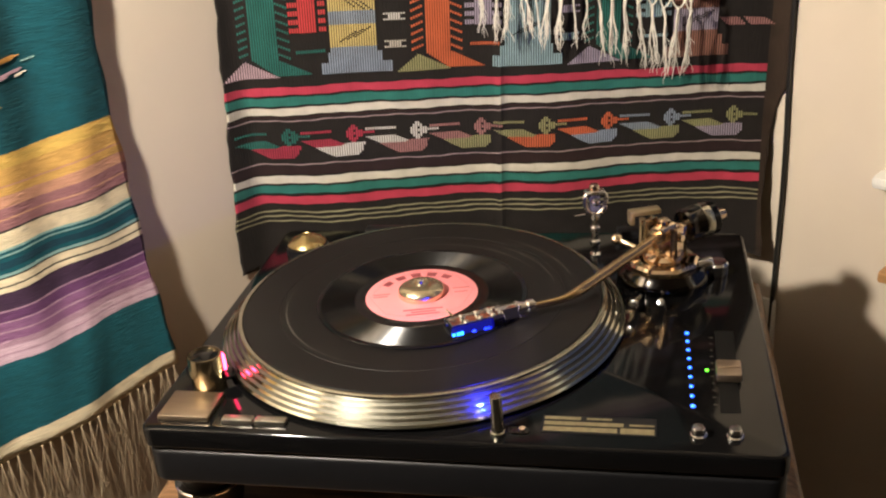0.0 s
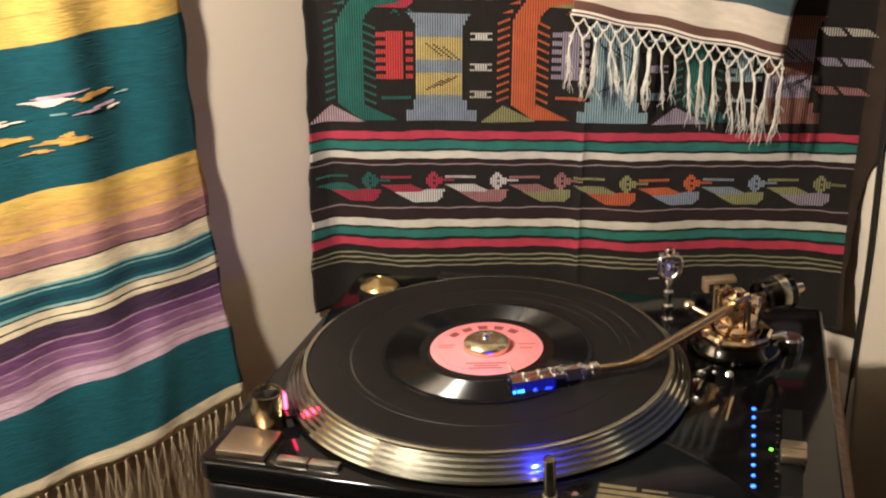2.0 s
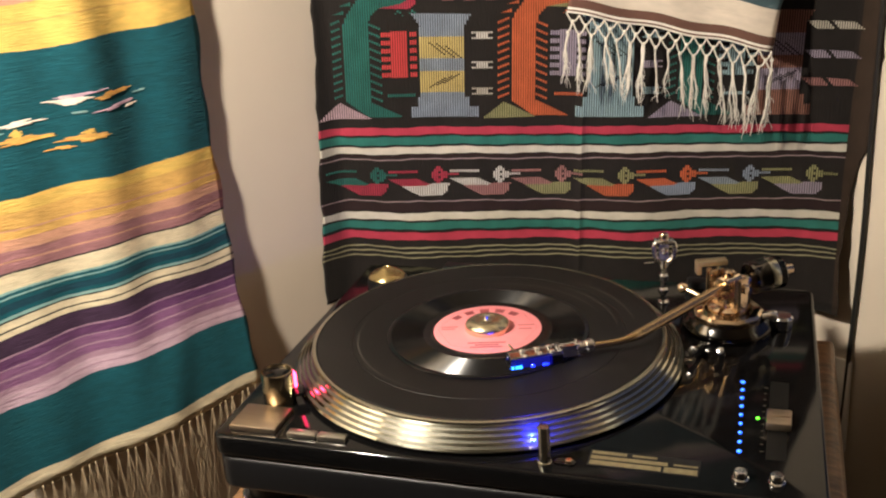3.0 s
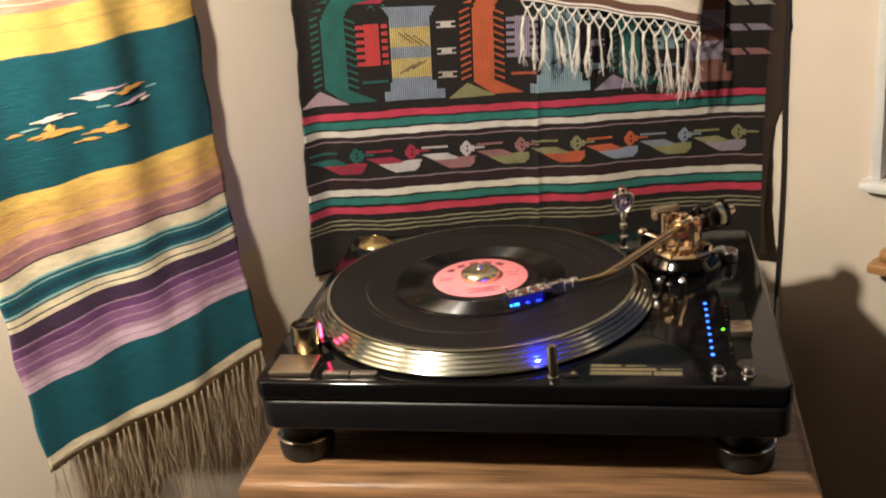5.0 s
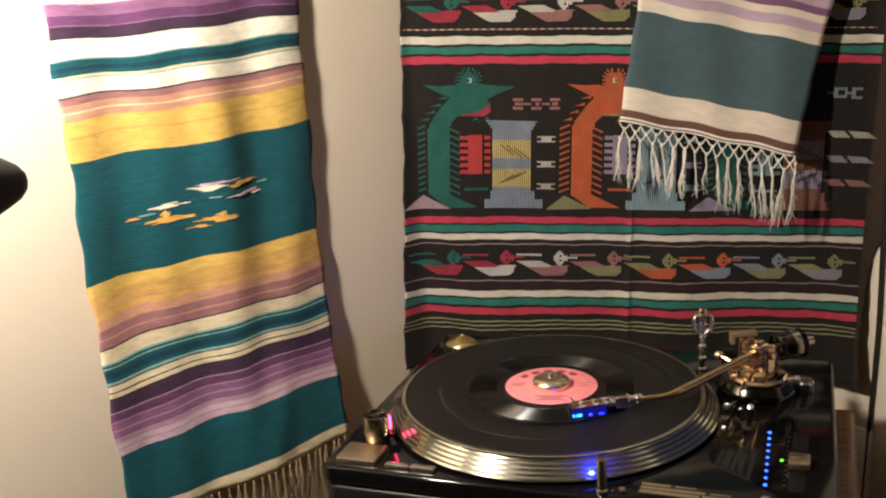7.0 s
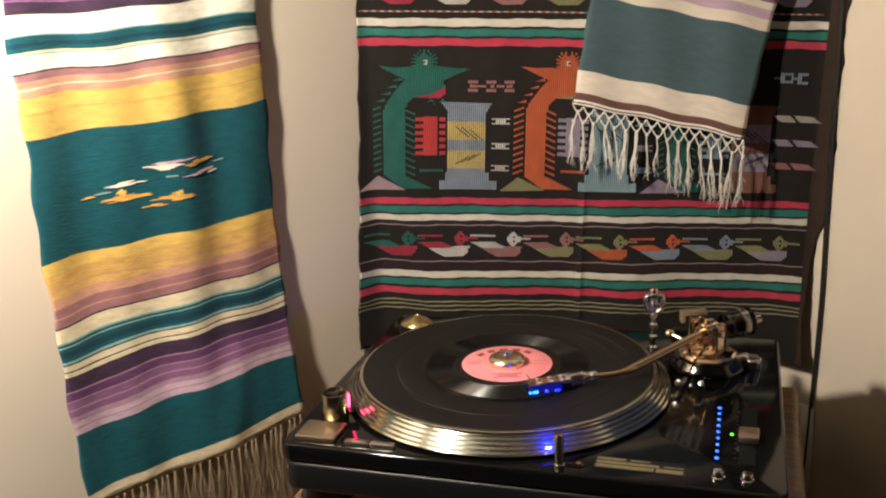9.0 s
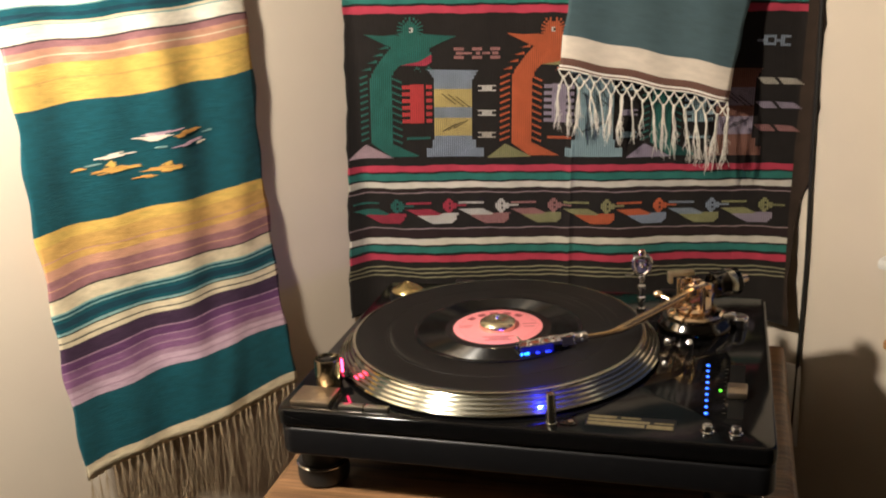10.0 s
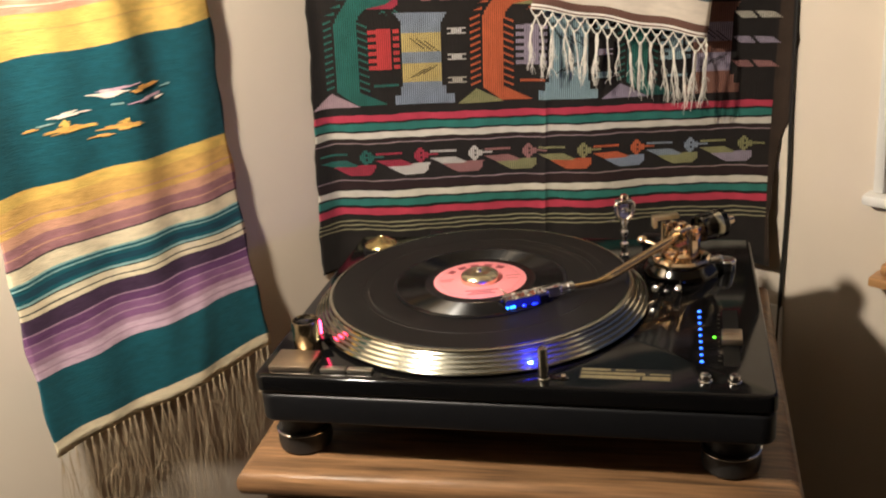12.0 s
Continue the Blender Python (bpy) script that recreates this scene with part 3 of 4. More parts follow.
part("disc", lathe(bmesh.new(), [(0.0036, 0.1292), (0.0868, 0.1292), (0.0872, 0.1297), (0.0868, 0.1304), (0.0845, 0.1306), *[(0.0832 - 0.00026 * k, 0.1306 - (0.00028 if k % 2 else 0.0)) for k in range(107)], (0.0550, 0.1304), (0.0490, 0.1304), (0.0480, 0.1310), (0.0036, 0.1310)], 128), M_VINYL, rec, "grooved black vinyl", bevel_angle=20)
lab = part("label", lathe(bmesh.new(), [(0.0037, 0.1311), (0.0462, 0.1311), (0.0465, 0.13125), (0.0460, 0.13145), (0.0037, 0.13145)], 96), M_LABEL, rec, "salmon pink paper label")


def arc_bar(r0, r1, a0, a1, z, material):
    bm = bmesh.new()
    prev = None
    for k in range(9):
        a = radians(a0 + (a1 - a0) * k / 8)
        cur = [bm.verts.new((r * math.cos(a), r * math.sin(a), z)) for r in (r0, r1)]
        if prev:
            bm.faces.new((prev[0], cur[0], cur[1], prev[1]))
        prev = cur
    return part("print_bar", bm, material, lab, smooth=False)


for k in range(5):
    a = 146 - 22 * k
    arc_bar(0.0325, 0.0390, a, a - 13, 0.13165, M_INK)
arc_bar(0.0425, 0.0428, 0, 359, 0.13165, M_PALEINK)
for y0, x0, x1 in ((-0.028, -0.016, 0.016), (-0.032, -0.010, 0.010), (-0.036, -0.014, 0.013), (0.004, -0.040, -0.026), (0.000, -0.040, -0.028), (0.004, 0.026, 0.040), (-0.003, 0.027, 0.038)):
    part("print_bar", box(bmesh.new(), x0, x1, y0, y0 + 0.0016, 0.13146, 0.13165), M_INK if y0 < -0.02 else M_PALEINK, lab, smooth=False)
tagged(part("centre_adaptor", lathe(bmesh.new(), [(0.0038, 0.1316), (0.0186, 0.1316), (0.0191, 0.1325), (0.0190, 0.1360), (0.0182, 0.1378), (0.0155, 0.1396), (0.0120, 0.1411), (0.0075, 0.1418), (0.0060, 0.1410), (0.0038, 0.1408)], 56, PM), mat("polished pale brass", (0.84, 0.75, 0.52), 0.26, 1.0, grain=0.08, scale=120)), "round brass centre adaptor on the record", "adaptor")

# ---- chest of drawers ----
DM = pose(0, 0, 0, 0, 0, -13.2)
dr = empty("chest_of_drawers", DM, "oak chest of drawers with a rounded top edge", "cabinet")
bm = bmesh.new()
x0, x1, y0, y1 = -0.027, 0.482, -0.012, 0.440
box(bm, x0, x1, y0, y1, -0.020, 0.0095, 0.0)
es = [e for e in bm.edges if abs(e.verts[0].co.z - e.verts[1].co.z) < 1e-6 and (e.verts[0].co.y + e.verts[1].co.y) / 2 < 0.44]
bmesh.ops.bevel(bm, geom=es, offset=0.0125, segments=5, affect="EDGES", profile=0.5)
part("top_board", bm, M_OAK, dr, "varnished oak top with a bullnose edge", bevel_angle=45)
part("carcass", box(bmesh.new(), x0 + 0.014, x1 - 0.014, y0 + 0.030, y1 - 0.006, FLOOR_Z, -0.020, 0.002), M_OAK_DARK, dr)
for k in range(3):
    z1 = -0.035 - 0.235 * k
    d = part("drawer_front", box(bmesh.new(), x0 + 0.024, x1 - 0.024, y0 + 0.014, y0 + 0.0298, z1 - 0.215, z1, 0.004), M_OAK, dr)
    for x in (0.10, 0.35):
        part("knob", lathe(bmesh.new(), [(0.006, 0), (0.006, 0.010), (0.014, 0.016), (0.014, 0.022), (0.010, 0.026), (0, 0.027)], 24, axis_to((x, y0 + 0.014, z1 - 0.107), (0, -1, 0))), M_BRASS, d, "round brass knob")

# ---- cables ----
right = lambda r, z, off=0.004: CORNER + RIGHT_DIR * r + Vector((-S2, -S2, 0)) * off + Vector((0, 0, z))
tagged(part("hanging_cable", tube(bmesh.new(), smooth_path([right(0.402, 0.60), right(0.401, 0.40), right(0.399, 0.22), right(0.399, 0.10), right(0.394, -0.05), right(0.388, -0.25), right(0.390, -0.50)], 8), 0.0026, 8), M_CABLE), "thin black cable hanging down the wall", "cable")
tagged(part("signal_cable", tube(bmesh.new(), smooth_path([TT @ Vector((0.40, 0.355, 0.075)), TT @ Vector((0.41, 0.375, 0.06)), TT @ Vector((0.43, 0.40, 0.02)), TT @ Vector((0.452, 0.418, -0.03)), TT @ Vector((0.46, 0.43, -0.2)), TT @ Vector((0.46, 0.43, -0.5))], 8), 0.0017, 8), M_GREYCABLE), "thin grey cable running down behind the chest", "cable")

plate_m = WALL_R @ pose(0.364, 0, -0.098)
socket = empty("wall_socket", plate_m, "cream plastic wall socket plate beside the chest", "socket")
part("cover_plate", box(bmesh.new(), -0.035, 0.035, -0.006, -0.0005, -0.058, 0.058, 0.003), M_WHITE, socket)
for z in (-0.020, 0.020):
    part("outlet", box(bmesh.new(), -0.016, 0.016, -0.0075, -0.0058, z - 0.013, z + 0.013, 0.0008), M_CABLE, socket, "dark outlet insert")

# ---- desk lamp ----
lamp = empty("desk_lamp", Matrix.Translation((-0.55, -0.55, FLOOR_Z)), "dark enamel standing lamp with a lit bulb and a jointed arm", "lamp")
LO = LAMP - Vector((-0.55, -0.55, FLOOR_Z))
AX = Vector((0.62, 0.66, -0.42)).normalized()
LM = axis_to(LO, AX)
part("bulb", lathe(bmesh.new(), [(0, -0.02), (0.016, -0.016), (0.027, 0.0), (0.029, 0.010), (0.022, 0.026), (0.011, 0.034), (0, 0.036)], 24, LM), M_BULB, lamp, "glowing warm bulb")
part("shade", lathe(bmesh.new(), [(0.018, -0.070), (0.034, -0.062), (0.050, -0.043), (0.064, -0.012), (0.062, -0.0115), (0.048, -0.041), (0.033, -0.059), (0.018, -0.067)], 48, LM, True), M_LAMP, lamp, "dark enamel bell shade")
EL = Vector((-0.123, -0.221, 0.432)) - Vector((-0.55, -0.55, FLOOR_Z))
part("foot_plate", lathe(bmesh.new(), [(0, 0), (0.13, 0), (0.13, 0.012), (0.12, 0.02), (0, 0.026)], 40), M_LAMP, lamp)
part("pole", tube(bmesh.new(), [(0, 0, 0.02), (0, 0, 1.30)], 0.011, 14), M_LAMP, lamp)
part("arm", tube(bmesh.new(), smooth_path([(0, 0, 1.18), (0.04, 0.03, 1.40), LO - AX * 0.12 + Vector((0, 0, 0.03)), LO - AX * 0.06]), 0.008, 12), M_LAMP, lamp)
part("handle", lathe(bmesh.new(), [(0, 0.000), (0.006, 0.0015), (0.0115, 0.006), (0.0165, 0.014), (0.0255, 0.030), (0.0330, 0.060), (0.0280, 0.100), (0.012, 0.140), (0.008, 0.50), (0, 0.50)], 36, axis_to(EL, Vector((0, 0, 1.22)) - EL)), M_LAMP, lamp, "dark rounded handle of the lamp arm")

# ---- woven cloths ----
def woven(name, colour, rough=0.9, rib=900.0, amount=0.5, grain=0.22, along="z"):
    """Cloth with fine weave ribs, slubs and uneven dye."""
    m = mat(name, colour, rough, grain=grain, scale=60, spec=0.2, stretch=(1, 1, 3) if along == "z" else (1, 1, 1))
    nt = m.node_tree
    b = nt.nodes["Principled BSDF"]
    tc = nt.nodes.new("ShaderNodeTexCoord")
    mp = nt.nodes.new("ShaderNodeMapping")
    mp.inputs["Scale"].default_value = (0.12, 0.12, 1.0) if along == "z" else (1.0, 1.0, 0.12)
    nt.links.new(tc.outputs["Object"], mp.inputs["Vector"])
    n = nt.nodes.new("ShaderNodeTexNoise")
    n.inputs["Scale"].default_value = rib
    n.inputs["Detail"].default_value = 3
    nt.links.new(mp.outputs[0], n.inputs["Vector"])
    bp = nt.nodes.new("ShaderNodeBump")
    bp.inputs["Strength"].default_value = amount
    bp.inputs["Distance"].default_value = 0.0015
    nt.links.new(n.outputs["Fac"], bp.inputs["Height"])
    nt.links.new(bp.outputs[0], b.inputs["Normal"])
    b.inputs["Sheen Weight"].default_value = 0.06
    return m


T = {k: woven("tapestry " + k, c, along="x", rib=700) for k, c in {
    "black": (0.0125, 0.0098, 0.0086), "selvage": (0.030, 0.019, 0.013), "red": (0.36, 0.036, 0.062), "green": (0.022, 0.122, 0.100), "cream": (0.47, 0.43, 0.36),
    "orange": (0.50, 0.115, 0.045), "blue": (0.23, 0.27, 0.33), "sky": (0.25, 0.36, 0.39), "yellow": (0.52, 0.40, 0.15), "olive": (0.27, 0.26, 0.12), "mauve": (0.34, 0.16, 0.15),
    "white": (0.56, 0.53, 0.48), "pink": (0.42, 0.29, 0.32), "brown": (0.24, 0.11, 0.08), "scarlet": (0.52, 0.055, 0.055), "lilac": (0.32, 0.27, 0.34), "line": (0.22, 0.20, 0.12), "maroon": (0.021, 0.0105, 0.0105), "thread": (0.26, 0.19, 0.19)}.items()}

TAP = pose(0.325, 0.373, 0.200, 0, 2.6, 0)
TX0, TX1, TSTRIPE = -0.283, 0.275, 0.2575


def tap_drape(x, z):
    """How far the hanging cloth stands forward (negative y) of its plane."""
    crease = 0.0042 * math.exp(-abs(x + 0.012) / 0.0036)
    wave = 0.0022 * math.sin(x * 23 + 0.6) + 0.0016 * math.sin(x * 51 + z * 9)
    low = max(0.0, 0.02 - z)
    curl = 0.06 * low * max(0.0, x - 0.22) / 0.06 * (0.5 + low * 5)
    y = -(crease + wave + low * 0.04 * (1 + math.sin(x * 30)) + curl)
    # the two walls push its side edges forward
    xw = 0.325 + 0.999 * x + 0.0454 * z
    k = 0.004
    for limit in (xw - 0.0605, 0.5875 - xw):
        h = max(0.0, min(1.0, 0.5 + 0.5 * (limit - y) / (k * 2)))
        y = limit * (1 - h) + y * h - k * 2 * h * (1 - h)
    return y


BANDS = [(-0.165, -0.1085, "black"), (-0.1085, -0.1070, "line"), (-0.1070, -0.1032, "black"), (-0.1032, -0.1015, "line"), (-0.1015, -0.0980, "black"), (-0.0980, -0.0963, "line"), (-0.0963, -0.0885, "black"),
         (-0.0885, -0.0800, "red"), (-0.0800, -0.0768, "black"), (-0.0768, -0.0685, "green"), (-0.0685, -0.0662, "black"), (-0.0662, -0.0582, "cream"), (-0.0582, -0.0565, "black"), (-0.0565, -0.0475, "maroon"), (-0.0475, -0.0462, "black"), (-0.0462, -0.0450, "thread"), (-0.0450, -0.0006, "black"), (-0.0006, 0.0006, "thread"), (0.0006, 0.0020, "black"), (0.0020, 0.0046, "maroon"), (0.0046, 0.0058, "black"),
         (0.0058, 0.0132, "cream"), (0.0132, 0.0155, "black"), (0.0155, 0.0240, "green"), (0.0240, 0.0262, "black"), (0.0262, 0.0342, "red"), (0.0342, 0.2175, "black"),
         (0.2175, 0.2262, "red"), (0.2262, 0.2288, "black"), (0.2288, 0.2372, "green"), (0.2372, 0.2400, "black"), (0.2400, 0.2490, "cream"), (0.2490, 0.3090, "black"),
         (0.3090, 0.3170, "cream"), (0.3170, 0.3192, "black"), (0.3192, 0.3275, "green"), (0.3275, 0.3300, "black"), (0.3300, 0.3385, "red"), (0.3385, 0.56, "black")]

tap = empty("tapestry", TAP, "dark handwoven wall tapestry with birds, columns and ducks", "tapestry")
keys = list(T)
bm = bmesh.new()
NX = 230
prev_row = None


def tap_row(z):
    row = []
    for i in range(NX + 1):
        x = TX0 + (TX1 - TX0) * i / NX
        near_r, near_l = max(0.0, (x - 0.256) / (TX1 - 0.256)), max(0.0, (TX0 + 0.012 - x) / 0.012)
        x += near_r * (0.0012 * math.sin(z * 70) + 0.0008 * math.sin(z * 190) + 0.0020 * math.sin(z * 16 + 1) - 0.012 * max(0.0, min(1.0, (0.03 - z) / 0.09)))
        x += near_l * (0.0008 * math.sin(z * 70) + 0.0006 * math.sin(z * 190) + 0.001 * math.sin(z * 12))
        zz = z + 0.00045 * math.sin(x * 95 + z * 140) + 0.0003 * math.sin(x * 260 + z * 310) + (0.0011 if x > -0.012 else 0.0) * max(0.0, min(1.0, (0.10 - z) / 0.1))
        if z < -0.16:
            zz += 0.004 * math.sin(x * 40) + 0.006 * math.sin(x * 13)
        row.append(bm.verts.new((x, tap_drape(x, zz), zz)))
    return row


for z0, z1, colour in BANDS:
    n = max(1, round((z1 - z0) / 0.012))
    rows = [prev_row or tap_row(z0)]
    for k in range(n):
        rows.append(tap_row(z0 + (z1 - z0) * (k + 1) / n))
    for a, b in zip(rows, rows[1:]):
        for i in range(NX):
            f = bm.faces.new((a[i], a[i + 1], b[i + 1], b[i]))
            x = TX0 + (TX1 - TX0) * (i + 0.5) / NX
            f.material_index = keys.index(colour if x < TSTRIPE else "selvage")
    prev_row = rows[-1]
ground = part("ground_cloth", bm, [T[k] for k in keys], tap, "black ribbed ground cloth with red, green and cream bands")
sol = ground.modifiers.new("thickness", "SOLIDIFY")
sol.thickness, sol.offset = 0.0014, 1.0 if ground.data.polygons[0].normal.y > 0 else -1.0

PITCH = 0.0024


def motif(name, shapes, dx=0.0, dz=0.0, label="", solid=0.0):
    """A brocaded figure: raised warp ribs, cut from polygons (in mm); a later shape covers an earlier one, None cuts through."""
    bm = bmesh.new()
    cols = [c for c in dict.fromkeys(c for c, _ in shapes) if c]
    xs = [p[0] for _, poly in shapes for p in poly]
    k0, k1 = math.floor((min(xs) / 1000 + dx) / PITCH), math.ceil((max(xs) / 1000 + dx) / PITCH)
    half = PITCH * (0.33 + solid)
    for k in range(k0, k1 + 1):
        x = (k + 0.5) * PITCH
        runs = []
        for colour, poly in shapes:
            cuts = []
            for (xa, za), (xb, zb) in zip(poly, poly[1:] + poly[:1]):
                xa, xb, za, zb = xa / 1000 + dx, xb / 1000 + dx, za / 1000 + dz, zb / 1000 + dz
                if (xa <= x) != (xb <= x):
                    cuts.append(za + (zb - za) * (x - xa) / (xb - xa))
            cuts.sort()
            for lo, hi in zip(cuts[0::2], cuts[1::2]):
                kept = []
                for a, b, c in runs:
                    if a < lo:
                        kept.append((a, min(b, lo), c))
                    if b > hi:
                        kept.append((max(a, hi), b, c))
                runs = [r for r in kept if r[1] - r[0] > 0.0004]
                if colour:
                    runs.append((lo, hi, colour))
        for lo, hi, colour in runs:
            n = max(1, round((hi - lo) / 0.010))
            pr = None
            for j in range(n + 1):
                z = lo + (hi - lo) * j / n
                y = tap_drape(x, z) - 0.0010
                cur = [bm.verts.new((x - half, y + 0.0005, z)), bm.verts.new((x, y, z)), bm.verts.new((x + half, y + 0.0005, z))]
                if pr:
                    for s in (0, 1):
                        f = bm.faces.new((pr[s], pr[s + 1], cur[s + 1], cur[s]))
                        f.material_index = cols.index(colour)
                pr = cur
    return part(name, bm, [T[c] for c in cols], tap, label)


def rect(x0, x1, z0, z1):
    return [(x0, z0), (x1, z0), (x1, z1), (x0, z1)]


def bird(c, belly):
    """A crested bird with spread wings, a long ribbed body and feather barbs."""
    s = []
    for k in range(15):
        a = radians(-34 + k * 17.7)
        s.append((c, [(-205 + 8 * math.cos(a - 0.13), 198 + 8 * math.sin(a - 0.13)), (-205 + 15.5 * math.cos(a - 0.05), 198 + 15.5 * math.sin(a - 0.05)), (-205 + 15.5 * math.cos(a + 0.05), 198 + 15.5 * math.sin(a + 0.05)), (-205 + 8 * math.cos(a + 0.13), 198 + 8 * math.sin(a + 0.13))]))
    s.append((c, [(-205 + 9.5 * math.cos(k * math.pi / 8), 198 + 9.5 * math.sin(k * math.pi / 8)) for k in range(16)]))
    s.append((c, [(-260, 194), (-240, 192), (-222, 193), (-212, 188), (-210, 176), (-222, 176), (-238, 183)]))
    s.append((c, [(-150, 191), (-172, 192), (-192, 194), (-200, 186), (-198, 172), (-180, 178), (-168, 184)]))
    s.append((c, [(-217, 194), (-194, 194), (-180, 170), (-180, 160), (-218, 157), (-225, 150), (-229, 140), (-254, 140), (-250, 150), (-237, 168), (-226, 180)]))
    s.append((c, rect(-254, -229, 62, 141)))
    s.append((c, [(-254, 62.5), (-229, 62.5), (-195, 46), (-231, 46)]))
    s.append((belly, [(-218, 157), (-195, 161), (-181, 169), (-180, 161), (-187, 156)]))
    for x in (-197, -183):
        s.append((c, [(x - 5, 150), (x, 156), (x + 5, 148), (x, 153)]))
    for k in range(11):
        z = 66 + k * 7.6
        s.append((c, [(-267, z - 2), (-256, z + 2.5), (-256, z + 4.6), (-267, z + 0.5)]))
    for k in range(10):
        z = 64 + k * 8.2
        s.append((c, [(-228, z + 3), (-217, z - 2), (-217, z + 0.4), (-228, z + 5.2)]))
    for k in range(4):
        x, z = -258 + k * 7, 150 + k * 8.5
        s.append((c, [(x - 6, z + 1), (x + 5, z + 5), (x + 6, z + 1.5)]))
    s.append(("white", rect(-207.5, -202, 195.5, 201)))
    s.append((None, rect(-206, -203.6, 197, 199.6)))
    return s


def column(a, b):
    """A banded column with a flared capital and a stepped foot."""
    s = [(a, [(-185, 151.5), (-125, 150.5), (-132, 138), (-176, 138)]), (a, rect(-176.5, -131.5, 55, 138)), (a, rect(-180, -128, 55, 66)), (a, rect(-187.5, -118.5, 45, 56)),
         (b, rect(-176.5, -131.5, 106, 128)), (b, rect(-176.5, -131.5, 71, 93))]
    for k in range(3):
        s.append((None, [(-168 + k * 8, 123 - k * 1.5), (-150 + k * 8, 109 - k * 1.5), (-150 + k * 8, 107.6 - k * 1.5), (-168 + k * 8, 121.6 - k * 1.5)]))
        s.append((None, [(-168 + k * 7, 75 + k * 2), (-150 + k * 7, 86 + k * 2), (-150 + k * 7, 87.4 + k * 2), (-168 + k * 7, 76.4 + k * 2)]))
    return s


def comb(c):
    s = [(c, rect(-205.5, -188.5, 87, 134))]
    for k in range(6):
        z = 87.5 + k * 8.2
        s += [(c, rect(-215, -206, z, z + 4.5)), (c, rect(-188, -179.5, z, z + 4.5))]
    return s


def chain(c):
    s = []
    for x in (-153, -131, -110):
        s += [(c, rect(x, x + 12, 174, 177.5)), (c, rect(x, x + 12, 164, 167.5)), (c, rect(x + 3, x + 9, 169, 172.5))]
    s += [(c, rect(-143, -131, 169.5, 172)), (c, rect(-120, -110, 169.5, 172))]
    return s


def spools(cs):
    s = []
    for c, z in zip(cs, (129, 99, 72)):
        s += [(c, rect(-124.5, -102.5, z - 3.6, z - 2)), (c, rect(-124.5, -102.5, z + 2, z + 3.6)), (c, rect(-120, -107, z - 2, z + 2))]
    return s


STEP = 0.169
for k, (bc, belly, ca, cb, cc, tri, dash, ch, sp_) in enumerate((
        ("green", "red", "blue", "yellow", "scarlet", "pink", "green", "mauve", ("white", "white", "cream")),
        ("orange", "olive", "sky", "sky", "lilac", "olive", "orange", "mauve", ("sky", "lilac", "sky")),
        ("green", "blue", "brown", "lilac", "sky", "lilac", "sky", "mauve", ("cream", "mauve", "mauve")))):
    dx = STEP * k
    motif("bird_figure", bird(bc, belly), dx, 0, "brocaded " + {"green": "green", "orange": "orange"}[bc] + " bird", 0.02)
    motif("column_figure", column(ca, cb), dx, 0, "brocaded banded column", 0.0)
    motif("comb_figure", comb(cc), dx)
    motif("triangle_figure", [(tri, [(-283, 43.5), (-261, 61), (-228, 44.5)])], dx)
    motif("dash_figure", [(dash, rect(-210, -182, 67, 70))], dx)
    if k < 2:
        motif("chain_figure", chain(ch), dx)
        for k_ in range(3):
            motif("spool_figure", spools(sp_)[3 * k_:3 * k_ + 3], dx)
motif("chain_figure", [("blue", rect(203, 212, 182, 185)), ("blue", [(212, 178), (226, 178), (226, 190), (212, 190)]), (None, rect(216, 222, 181, 187)), ("blue", rect(226, 231, 182, 185)), ("blue", rect(231, 243, 187, 190)), ("blue", rect(231, 243, 177, 180)), ("blue", rect(231, 234, 177, 190))])
for z, c in ((136, "cream"), (107, "lilac"), (79, "mauve")):
    motif("leaf_figure", [(c, [(207, z + 4), (226, z + 4), (234, z - 4), (216, z - 4)]), (c, [(231, z + 4), (252, z + 3), (262, z - 4), (238, z - 4)])])


def duck(a, b):
    """A swimming duck, head at the origin."""
    s = [(a, [(-54, -21), (-24, -20.5), (-10, -27), (-8, -29), (-38, -29)]), (b, [(-40, -28.5), (-14, -28.5), (-8, -26), (10, -26), (9.5, -33), (3, -39), (-20, -39.5), (-29, -35)]),
         (a, [(-2.5, -26), (2.5, -26), (2.5, -23.5), (5, -23.5), (5, -20.5), (8.6, -20.5), (8.6, -13.5), (5, -13.5), (5, -10.5), (2.5, -10.5), (2.5, -8), (-2.5, -8), (-2.5, -10.5), (-5, -10.5), (-5, -13.5), (-8.6, -13.5), (-8.6, -20.5), (-5, -20.5), (-5, -23.5), (-2.5, -23.5)]), (a, rect(8, 20, -17.5, -15.2)), (a, rect(-53, -22, -14.3, -11.8)),
         (None, rect(-1.2, 1.2, -21.0, -18.4)), (None, rect(-1.2, 1.2, -15.6, -13.0)), (None, rect(-6.0, -4.8, -18.0, -16.2))]
    return s


DUCKS = (("green", "red"), ("red", "white"), ("white", "mauve"), ("mauve", "olive"), ("olive", "orange"), ("orange", "blue"), ("blue", "olive"), ("olive", "lilac"))
for row_z in (0.0, 0.3045):
    for k, (a, b) in enumerate(DUCKS):
        motif("duck_figure", duck(a, b), -0.2245 + 0.0647 * k, row_z, "small brocaded duck")
    motif("dash_figure", [("olive", rect(0, 22, -18, -15.6))], 0.231, row_z)
for z in (0.257, 0.3025):
    shapes = []
    for k in range(111):
        x = -280 + k * 4.8
        shapes.append((("orange", "white", "mauve", "white")[k % 4], rect(x, x + 3.6, -0.7, 0.7)))
    motif("dotted_line", shapes, 0, z, "fine dotted weft line")

